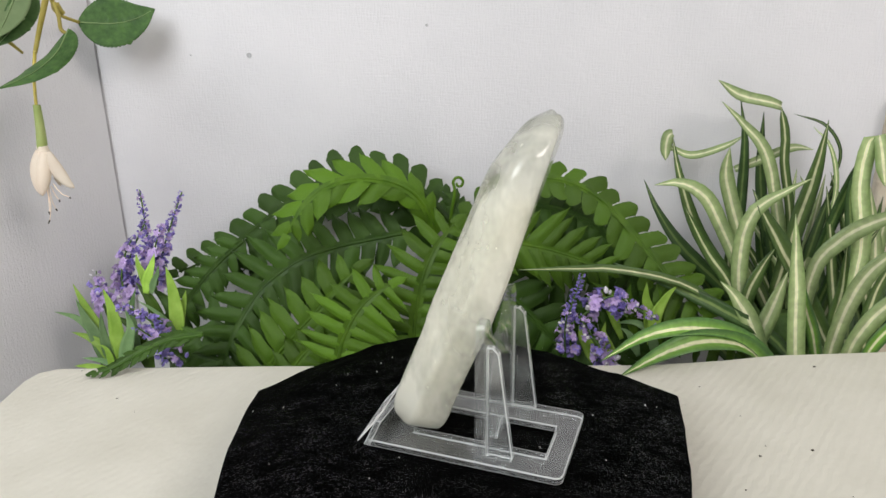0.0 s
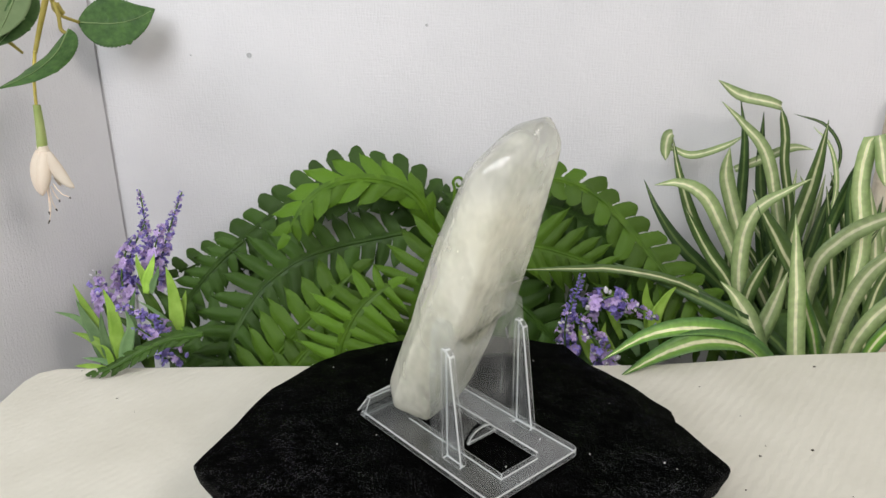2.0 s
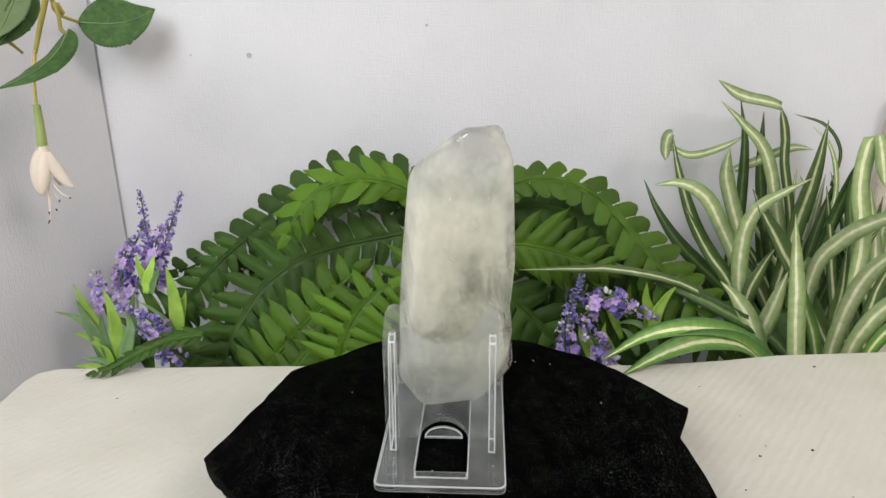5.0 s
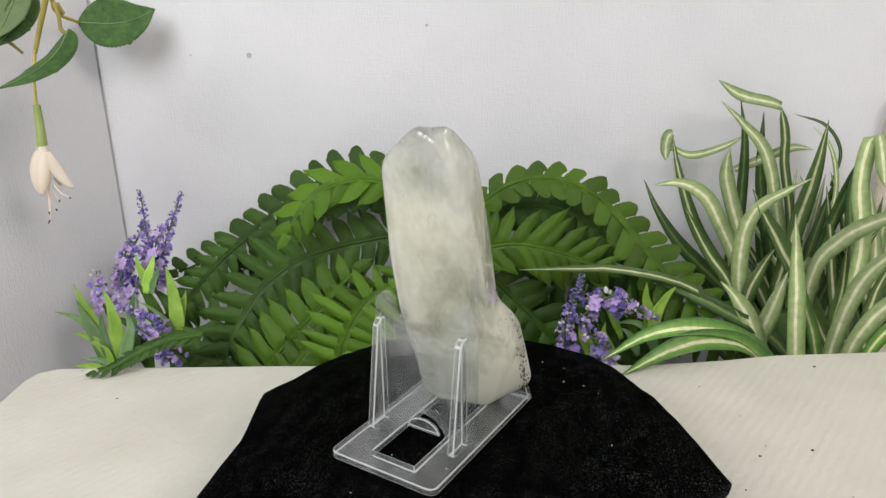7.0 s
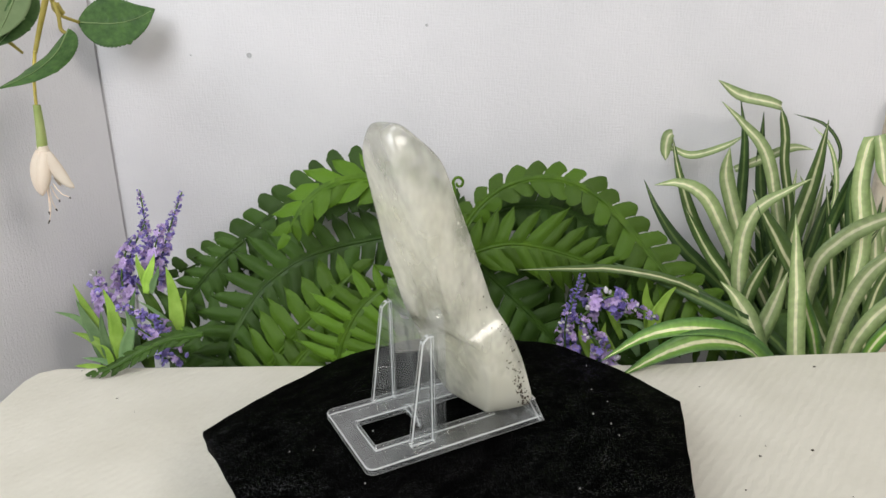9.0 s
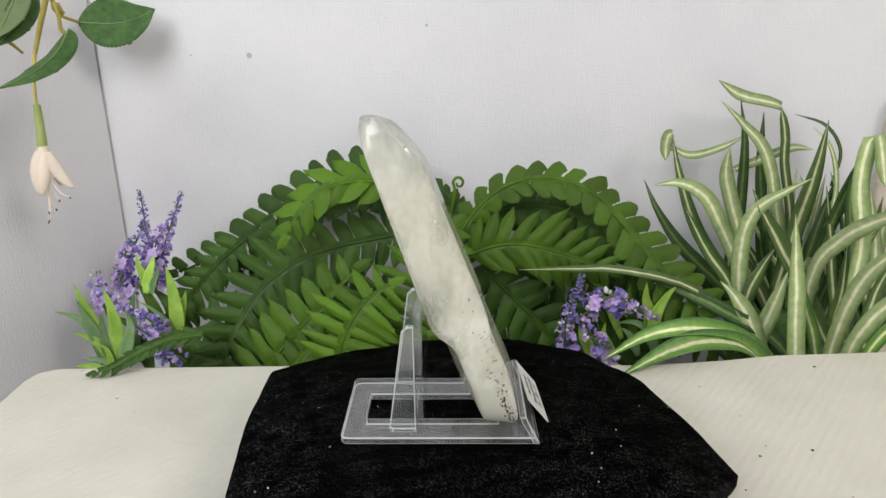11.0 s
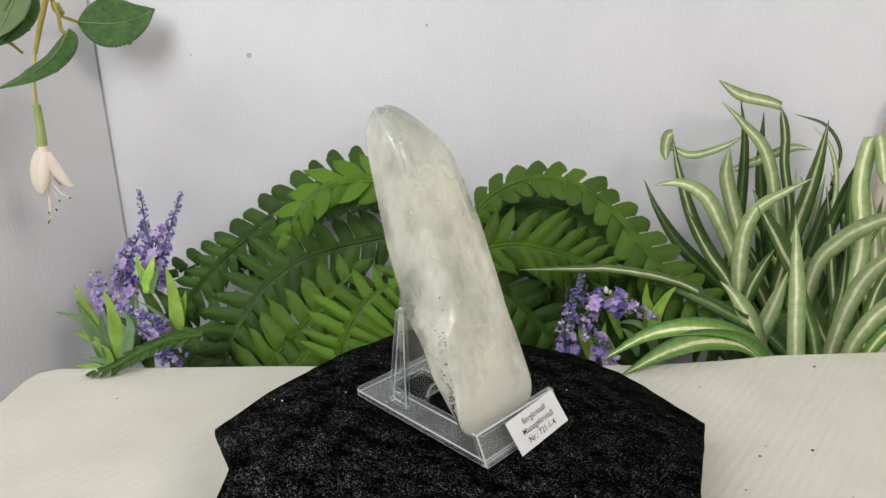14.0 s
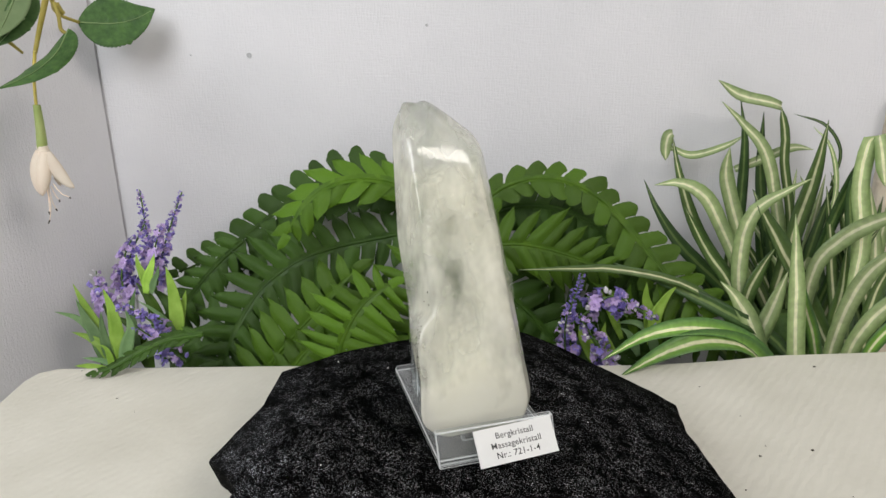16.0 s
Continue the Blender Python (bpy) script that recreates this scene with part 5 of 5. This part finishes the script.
long_leaf(lavender, [(-0.1670, 0.1480, -0.0042), (-0.1725, 0.1490, 0.0075), (-0.1812, 0.1500, 0.0158), (-0.1897, 0.1500, 0.0216)], 0.0030, SAGE, fold=0.16, tip=0.30, base=0.5)
long_leaf(lavender, [(-0.1661, 0.1460, -0.0032), (-0.1715, 0.1460, 0.0016), (-0.1771, 0.1460, 0.0053), (-0.1837, 0.1460, 0.0060)], 0.0037, SAGE, fold=0.16, tip=0.30, base=0.5)
long_leaf(lavender, [(-0.2008, 0.1400, -0.0131), (-0.2006, 0.1420, 0.0025), (-0.2028, 0.1450, 0.0174), (-0.2074, 0.1480, 0.0300)], 0.0086, LIME, fold=0.16, tip=0.30, base=0.5)
long_leaf(lavender, [(-0.2138, 0.1500, -0.0185), (-0.2171, 0.1530, -0.0010), (-0.2241, 0.1560, 0.0143), (-0.2316, 0.1600, 0.0280)], 0.0075, LIME, fold=0.16, tip=0.30, base=0.5)
long_leaf(lavender, [(-0.2148, 0.1480, -0.0193), (-0.2174, 0.1500, -0.0033), (-0.2237, 0.1530, 0.0083), (-0.2293, 0.1560, 0.0199)], 0.0074, SAGE, fold=0.16, tip=0.30, base=0.5)
long_leaf(lavender, [(-0.2149, 0.1520, -0.0195), (-0.2220, 0.1550, -0.0020), (-0.2324, 0.1580, 0.0068), (-0.2476, 0.1620, 0.0091)], 0.0048, SAGE, fold=0.16, tip=0.30, base=0.5)
long_leaf(lavender, [(-0.2088, 0.1460, -0.0201), (-0.2139, 0.1480, -0.0079), (-0.2221, 0.1500, -0.0025), (-0.2332, 0.1520, 0.0002)], 0.0057, LIME, fold=0.16, tip=0.30, base=0.5)
long_leaf(lavender, [(-0.2069, 0.1420, -0.0198), (-0.2148, 0.1430, -0.0192), (-0.2229, 0.1440, -0.0183), (-0.2320, 0.1460, -0.0194)], 0.0040, LIME, fold=0.16, tip=0.30, base=0.5)
long_leaf(lavender, [(-0.2007, 0.1400, -0.0187), (-0.2089, 0.1410, -0.0144), (-0.2166, 0.1420, -0.0127), (-0.2251, 0.1440, -0.0130)], 0.0033, SAGE, fold=0.16, tip=0.30, base=0.5)
long_leaf(lavender, [(-0.1986, 0.1380, -0.0176), (-0.1939, 0.1390, -0.0015), (-0.1907, 0.1400, 0.0089), (-0.1932, 0.1420, 0.0194)], 0.0079, SAGE, fold=0.16, tip=0.30, base=0.5)
long_leaf(lavender, [(-0.2033, 0.1390, -0.0163), (-0.2065, 0.1400, -0.0064), (-0.2081, 0.1410, 0.0066), (-0.2079, 0.1420, 0.0180)], 0.0060, SAGE, fold=0.16, tip=0.30, base=0.5)
long_leaf(lavender, [(-0.2042, 0.1370, -0.0171), (-0.2049, 0.1380, -0.0106), (-0.2064, 0.1380, -0.0039), (-0.2099, 0.1380, -0.0010)], 0.0040, LIME, fold=0.16, tip=0.30, base=0.5)
long_leaf(lavender, [(-0.1948, 0.1500, -0.0185), (-0.1960, 0.1520, -0.0006), (-0.1966, 0.1550, 0.0129), (-0.1931, 0.1580, 0.0262)], 0.0068, SAGE, fold=0.16, tip=0.30, base=0.5)
long_leaf(lavender, [(-0.1881, 0.1620, 0.0209), (-0.1899, 0.1640, 0.0303), (-0.1931, 0.1660, 0.0376), (-0.1946, 0.1680, 0.0441)], 0.0051, LIME, fold=0.16, tip=0.30, base=0.5)
long_leaf(lavender, [(-0.1890, 0.1610, 0.0213), (-0.1869, 0.1630, 0.0314), (-0.1847, 0.1650, 0.0379), (-0.1829, 0.1670, 0.0444)], 0.0061, LIME, fold=0.16, tip=0.30, base=0.5)
long_leaf(lavender, [(-0.1851, 0.1600, 0.0217), (-0.1831, 0.1610, 0.0286), (-0.1808, 0.1620, 0.0333), (-0.1797, 0.1630, 0.0386)], 0.0040, SAGE, fold=0.16, tip=0.30, base=0.5)
long_leaf(lavender, [(-0.1781, 0.1550, -0.0211), (-0.1824, 0.1600, -0.0007), (-0.1885, 0.1640, 0.0163), (-0.1975, 0.1680, 0.0258)], 0.0103, FERN, fold=0.16, tip=0.30, base=0.5)
long_leaf(lavender, [(-0.1698, 0.1600, -0.0238), (-0.1725, 0.1640, -0.0064), (-0.1787, 0.1680, 0.0108), (-0.1895, 0.1720, 0.0204)], 0.0112, FERN_DARK, fold=0.16, tip=0.30, base=0.5)
long_leaf(lavender, [(-0.1873, 0.1500, -0.0262), (-0.1922, 0.1540, -0.0129), (-0.1988, 0.1580, 0.0003), (-0.2101, 0.1620, 0.0060)], 0.0089, FERN, fold=0.16, tip=0.30, base=0.5)
second_lavender = clump("lavender", "artificial lavender with violet and white blooms between the ferns", "lavender", 0.075, 0.150, group="lavender bunches")
flower_spike(second_lavender, [(0.0671, 0.1400, -0.0132), (0.0614, 0.1400, 0.0050), (0.0628, 0.1400, 0.0226), (0.0682, 0.1400, 0.0410)], 0.0047, 0.0043, 130, weights=(9, 3, 1, 0))
flower_spike(second_lavender, [(0.0944, 0.1400, 0.0155), (0.0844, 0.1400, 0.0225), (0.0763, 0.1400, 0.0260), (0.0714, 0.1400, 0.0277)], 0.0047, 0.0043, 50, weights=(6, 3, 2, 1))
flower_spike(second_lavender, [(0.0689, 0.1400, 0.0156), (0.0837, 0.1383, 0.0284), (0.0979, 0.1367, 0.0222), (0.1103, 0.1350, 0.0150)], 0.0062, 0.0054, 70, weights=(3, 3, 5, 3))
flower_spike(second_lavender, [(0.0860, 0.1350, -0.0178), (0.0801, 0.1340, -0.0028), (0.0729, 0.1330, 0.0083), (0.0659, 0.1320, 0.0192)], 0.0073, 0.0054, 80, weights=(3, 2, 5, 4))
flower_spike(second_lavender, [(0.0595, 0.1350, -0.0033), (0.0588, 0.1340, 0.0079), (0.0590, 0.1330, 0.0153), (0.0595, 0.1320, 0.0227)], 0.0058, 0.0050, 28, weights=(3, 2, 4, 4))
long_leaf(second_lavender, [(0.1100, 0.1460, -0.0016), (0.1091, 0.1470, 0.0123), (0.1063, 0.1480, 0.0225), (0.1063, 0.1490, 0.0325)], 0.0078, LIME, fold=0.16, tip=0.30, base=0.5)
long_leaf(second_lavender, [(0.1097, 0.1440, -0.0043), (0.1118, 0.1450, 0.0132), (0.1177, 0.1470, 0.0246), (0.1241, 0.1490, 0.0308)], 0.0071, LIME, fold=0.16, tip=0.30, base=0.5)
long_leaf(second_lavender, [(0.1158, 0.1480, -0.0063), (0.1182, 0.1490, 0.0078), (0.1164, 0.1500, 0.0198), (0.1135, 0.1510, 0.0300)], 0.0059, FERN_LIGHT, fold=0.16, tip=0.30, base=0.5)
long_leaf(second_lavender, [(0.1029, 0.1500, -0.0036), (0.0999, 0.1510, 0.0087), (0.0974, 0.1520, 0.0190), (0.0981, 0.1530, 0.0310)], 0.0066, FERN_LIGHT, fold=0.16, tip=0.30, base=0.5)
long_leaf(second_lavender, [(0.0952, 0.1520, -0.0046), (0.0894, 0.1530, 0.0096), (0.0840, 0.1540, 0.0200), (0.0766, 0.1560, 0.0305)], 0.0053, LIME, fold=0.16, tip=0.30, base=0.5)
long_leaf(second_lavender, [(0.1002, 0.1500, 0.0109), (0.0915, 0.1510, 0.0212), (0.0832, 0.1520, 0.0272), (0.0751, 0.1530, 0.0310)], 0.0046, FERN_LIGHT, fold=0.16, tip=0.30, base=0.5)
long_leaf(second_lavender, [(0.0900, 0.1400, -0.0132), (0.0846, 0.1410, -0.0027), (0.0821, 0.1420, 0.0040), (0.0832, 0.1430, 0.0106)], 0.0059, LIME, fold=0.16, tip=0.30, base=0.5)
long_leaf(second_lavender, [(0.0773, 0.1420, -0.0142), (0.0737, 0.1430, -0.0045), (0.0703, 0.1440, 0.0012), (0.0682, 0.1450, 0.0079)], 0.0072, LIME, fold=0.16, tip=0.30, base=0.5)
long_leaf(second_lavender, [(0.1033, 0.1420, -0.0106), (0.0996, 0.1430, -0.0020), (0.0968, 0.1440, 0.0030), (0.0923, 0.1450, 0.0061)], 0.0052, SAGE, fold=0.16, tip=0.30, base=0.5)
long_leaf(second_lavender, [(0.1130, 0.1420, -0.0106), (0.1109, 0.1430, -0.0020), (0.1075, 0.1440, 0.0030), (0.1033, 0.1450, 0.0068)], 0.0059, SAGE, fold=0.16, tip=0.30, base=0.5)
long_leaf(second_lavender, [(0.1130, 0.1450, -0.0012), (0.1055, 0.1460, 0.0063), (0.0990, 0.1470, 0.0087), (0.0902, 0.1480, 0.0076)], 0.0039, SAGE, fold=0.16, tip=0.30, base=0.5)


# ---- the hanging fuchsia ----
fuchsia = new("fuchsia")
tagged(fuchsia, "hanging artificial fuchsia with serrated leaves and a cream flower", "fuchsia")


def broad_leaf(points, width, mat, face=(0.2, -1.0, 0.3), fold=0.10, name="leaf", label="", teeth=26):
    """An ovate leaf with a toothed margin and raised side veins."""
    n = 52
    path = smooth_path(points, n)
    face = Vector(face).normalized()
    bm = bmesh.new()
    rows = []
    for i, c in enumerate(path):
        s = i / n
        t = (path[min(i + 1, n)] - path[max(i - 1, 0)]).normalized()
        w = t.cross(face).normalized()
        nrm = w.cross(t)
        half = 0.5 * width * max(0.01, math.sin(math.pi * s ** 0.80) ** 0.92)
        tooth = 1 + 0.11 * ((s * teeth) % 1.0 - 0.5)
        row = []
        for k in (-1, -0.75, -0.5, -0.25, 0, 0.25, 0.5, 0.75, 1):
            rib = 0.012 * width * math.cos(2 * math.pi * (s * 9 - abs(k) * 1.6)) * (1 - abs(k)) * (abs(k) > 0)
            row.append(bm.verts.new(c + w * half * k * (tooth if abs(k) == 1 else 1) + nrm * (abs(k) * half * fold * 2 + rib)))
        rows.append(row)
    for a, b in zip(rows, rows[1:]):
        for k in range(8):
            bm.faces.new((a[k], a[k + 1], b[k + 1], b[k]))
    ob = leaf_shell(part(name, bm, mat, fuchsia, label), 0.0003)
    bm = bmesh.new()
    tube(bm, [q - face * -0.0004 for q in path[:n - 2]], 0.0004, 0.00015, 5)
    part("midrib", bm, BROAD_BACK if mat is BROAD else mat, ob)
    return ob


def petal(points, width, depth):
    """A plump, closed petal: a flattened bud, fullest past its middle."""
    n, sides = 18, 12
    path = smooth_path(points, n)
    bm = bmesh.new()
    rings = []
    for i, c in enumerate(path):
        s = i / n
        t = (path[min(i + 1, n)] - path[max(i - 1, 0)]).normalized()
        u = t.cross(Vector((0, -1, 0))).normalized()
        v = t.cross(u)
        full = 0.5 * max(0.06, math.sin(math.pi * min(1.0, 0.16 + 0.84 * s) ** 1.15) ** 0.62)
        rings.append([bm.verts.new(c + u * full * width * math.cos(2 * math.pi * k / sides) + v * full * depth * math.sin(2 * math.pi * k / sides)) for k in range(sides)])
    for a, b in zip(rings, rings[1:]):
        for k in range(sides):
            bm.faces.new((a[k], a[(k + 1) % sides], b[(k + 1) % sides], b[k]))
    bm.faces.new(rings[0][::-1]), bm.faces.new(rings[-1])
    return part("petal", bm, PETAL, fuchsia, "plump cream-pink petal")


def twig(points, radius, tip=None, mat=None, name="twig"):
    bm = bmesh.new()
    tube(bm, smooth_path(points, 20), radius, tip, 7)
    return part(name, bm, mat or TWIG, fuchsia)



broad_leaf([(-0.2287, 0.2130, 0.1757), (-0.2093, 0.2167, 0.1747), (-0.1967, 0.2203, 0.1771), (-0.1855, 0.2240, 0.1827)], 0.0317, BROAD, face=(0.1, -1.0, 0.35))
broad_leaf([(-0.2043, 0.1550, 0.1737), (-0.2041, 0.1383, 0.1626), (-0.2094, 0.1217, 0.1539), (-0.2168, 0.1050, 0.1489)], 0.0236, BROAD, face=(-0.3, -0.8, 0.5), fold=-0.06)
broad_leaf([(-0.1979, 0.1150, 0.1956), (-0.1992, 0.1100, 0.1858), (-0.2040, 0.1050, 0.1761), (-0.2106, 0.1000, 0.1681)], 0.0131, BROAD, face=(0.6, -0.8, 0.2), fold=0.1)
broad_leaf([(-0.1989, 0.1120, 0.1980), (-0.2019, 0.1070, 0.1883), (-0.2053, 0.1020, 0.1787), (-0.2084, 0.0970, 0.1716)], 0.0163, BROAD_BACK, face=(0.2, -1.0, 0.3), fold=0.1, label="pale underside of a turned leaf")
twig([(-0.2047, 0.1500, 0.2044), (-0.2098, 0.1473, 0.1883), (-0.2151, 0.1447, 0.1720), (-0.2173, 0.1420, 0.1625)], 0.0019, 0.0011)
twig([(-0.2170, 0.1420, 0.1639), (-0.2194, 0.1413, 0.1527), (-0.2205, 0.1407, 0.1427), (-0.2208, 0.1400, 0.1350)], 0.0009, 0.0008)
twig([(-0.2112, 0.1600, 0.2049), (-0.2228, 0.1777, 0.1884), (-0.2302, 0.1953, 0.1808), (-0.2280, 0.2130, 0.1757)], 0.0014, 0.0009)
twig([(-0.2123, 0.1600, 0.1870), (-0.2102, 0.1580, 0.1799), (-0.2091, 0.1560, 0.1737), (-0.2054, 0.1540, 0.1715)], 0.0011, 0.0010)
twig([(-0.2076, 0.1040, 0.1713), (-0.2077, 0.1095, 0.1680), (-0.2076, 0.1150, 0.1645)], 0.0010, 0.0006)
twig([(-0.2119, 0.1600, 0.1861), (-0.2108, 0.1615, 0.1833), (-0.2101, 0.1630, 0.1815)], 0.0020, 0.0013)
twig([(-0.2204, 0.1400, 0.1367), (-0.2206, 0.1400, 0.1311), (-0.2210, 0.1400, 0.1231), (-0.2219, 0.1400, 0.1141)], 0.0019, 0.0028, mat=CALYX, name="flower_tube")
twig([(-0.2217, 0.1400, 0.1153), (-0.2217, 0.1400, 0.1123), (-0.2218, 0.1400, 0.1099)], 0.0028, 0.0037, mat=PETAL, name="flower_tube")
petal([(-0.2232, 0.1390, 0.1125), (-0.2252, 0.1380, 0.1042), (-0.2256, 0.1370, 0.0945), (-0.2247, 0.1365, 0.0887)], 0.0081, 0.0060)
petal([(-0.2196, 0.1380, 0.1127), (-0.2212, 0.1370, 0.1044), (-0.2227, 0.1360, 0.0957), (-0.2240, 0.1355, 0.0893)], 0.0078, 0.0060)
petal([(-0.2185, 0.1380, 0.1121), (-0.2152, 0.1370, 0.1043), (-0.2105, 0.1360, 0.0972), (-0.2061, 0.1355, 0.0932)], 0.0072, 0.0045)
petal([(-0.2191, 0.1410, 0.1109), (-0.2188, 0.1420, 0.1026), (-0.2187, 0.1430, 0.0961), (-0.2181, 0.1440, 0.0921)], 0.0040, 0.0030)
twig([(-0.2227, 0.1380, 0.0936), (-0.2227, 0.1380, 0.0873), (-0.2237, 0.1380, 0.0791)], 0.0003, 0.0002, mat=PETAL, name="stamen")
twig([(-0.2215, 0.1380, 0.0936), (-0.2211, 0.1380, 0.0858), (-0.2197, 0.1380, 0.0803)], 0.0003, 0.0002, mat=PETAL, name="stamen")
twig([(-0.2202, 0.1380, 0.0936), (-0.2187, 0.1380, 0.0889), (-0.2168, 0.1380, 0.0857)], 0.0003, 0.0002, mat=PETAL, name="stamen")
twig([(-0.2224, 0.1380, 0.0921), (-0.2224, 0.1380, 0.0826), (-0.2247, 0.1380, 0.0739)], 0.0003, 0.0002, mat=PETAL, name="stamen")
twig([(-0.2187, 0.1380, 0.0952), (-0.2154, 0.1380, 0.0898), (-0.2109, 0.1380, 0.0873)], 0.0003, 0.0002, mat=PETAL, name="stamen")
twig([(-0.2239, 0.1380, 0.0794), (-0.2239, 0.1380, 0.0778)], 0.0005, 0.0003, mat=SPECK, name="anther")
twig([(-0.2199, 0.1380, 0.0810), (-0.2192, 0.1380, 0.0797)], 0.0005, 0.0003, mat=SPECK, name="anther")
twig([(-0.2170, 0.1380, 0.0861), (-0.2170, 0.1380, 0.0848)], 0.0005, 0.0003, mat=SPECK, name="anther")
twig([(-0.2245, 0.1380, 0.0746), (-0.2256, 0.1380, 0.0726)], 0.0005, 0.0003, mat=SPECK, name="anther")
twig([(-0.2112, 0.1380, 0.0876), (-0.2107, 0.1380, 0.0866)], 0.0005, 0.0003, mat=SPECK, name="anther")

# ---- crumbs on the platform and small marks on the wall ----
crumb_dust = bmesh.new()
box(crumb_dust, (-0.1718, 0.0762, -0.0001), (-0.1711, 0.0767, 0.0004))
box(crumb_dust, (-0.1575, 0.0639, -0.0001), (-0.1571, 0.0642, 0.0002))
box(crumb_dust, (0.1867, 0.1087, -0.0001), (0.1878, 0.1095, 0.0005))
box(crumb_dust, (0.1515, 0.0340, -0.0001), (0.1526, 0.0348, 0.0005))
box(crumb_dust, (0.1275, 0.0299, -0.0001), (0.1284, 0.0305, 0.0004))
box(crumb_dust, (0.1202, 0.0883, -0.0001), (0.1208, 0.0887, 0.0003))
box(crumb_dust, (0.1308, 0.0613, -0.0001), (0.1312, 0.0617, 0.0002))
box(crumb_dust, (0.1132, 0.0075, -0.0001), (0.1138, 0.0079, 0.0003))
box(crumb_dust, (-0.0713, 0.0022, -0.0001), (-0.0709, 0.0025, 0.0002))
box(crumb_dust, (0.1536, 0.0037, -0.0001), (0.1540, 0.0040, 0.0002))
box(crumb_dust, (0.1331, 0.0375, -0.0001), (0.1334, 0.0378, 0.0002))
box(crumb_dust, (-0.2036, 0.1045, -0.0001), (-0.2030, 0.1049, 0.0003))
box(crumb_dust, (-0.2026, 0.1058, -0.0001), (-0.2022, 0.1061, 0.0002))
tagged(mesh_object("crumbs", crumb_dust, SPECK, False), "dark crumbs scattered on the white platform", "crumbs", kind="stuff")
wall_marks = bmesh.new()
prism(wall_marks, arc(-0.1350, 0.1537, 0.0016, 0, 330, 11), "y", 0.2394, 0.2402)
prism(wall_marks, arc(-0.0206, 0.1709, 0.0009, 0, 330, 11), "y", 0.2394, 0.2402)
prism(wall_marks, arc(-0.1727, 0.1541, 0.0005, 0, 330, 11), "y", 0.2394, 0.2402)
tagged(mesh_object("wall_mark", wall_marks, GREY_MARK, False), "small grey scuff marks on the back board", "marks", kind="stuff")


def motions():
    """The turntable and all that stands on it turn at one even rate."""
    steps = [0.0, 2.0, 4.0, 6.0, 8.0, 10.0, 12.0, 14.0, 16.0]
    for thing, rest in ((turntable, Matrix()), (velvet_cloth, Matrix()), (display_stand, BASE), (quartz_crystal, BASE), (label_card, CARD)):
        walk(thing, [(t, pose(0, 0, 0, 0, 0, SPIN * t) @ rest) for t in steps])


motions()
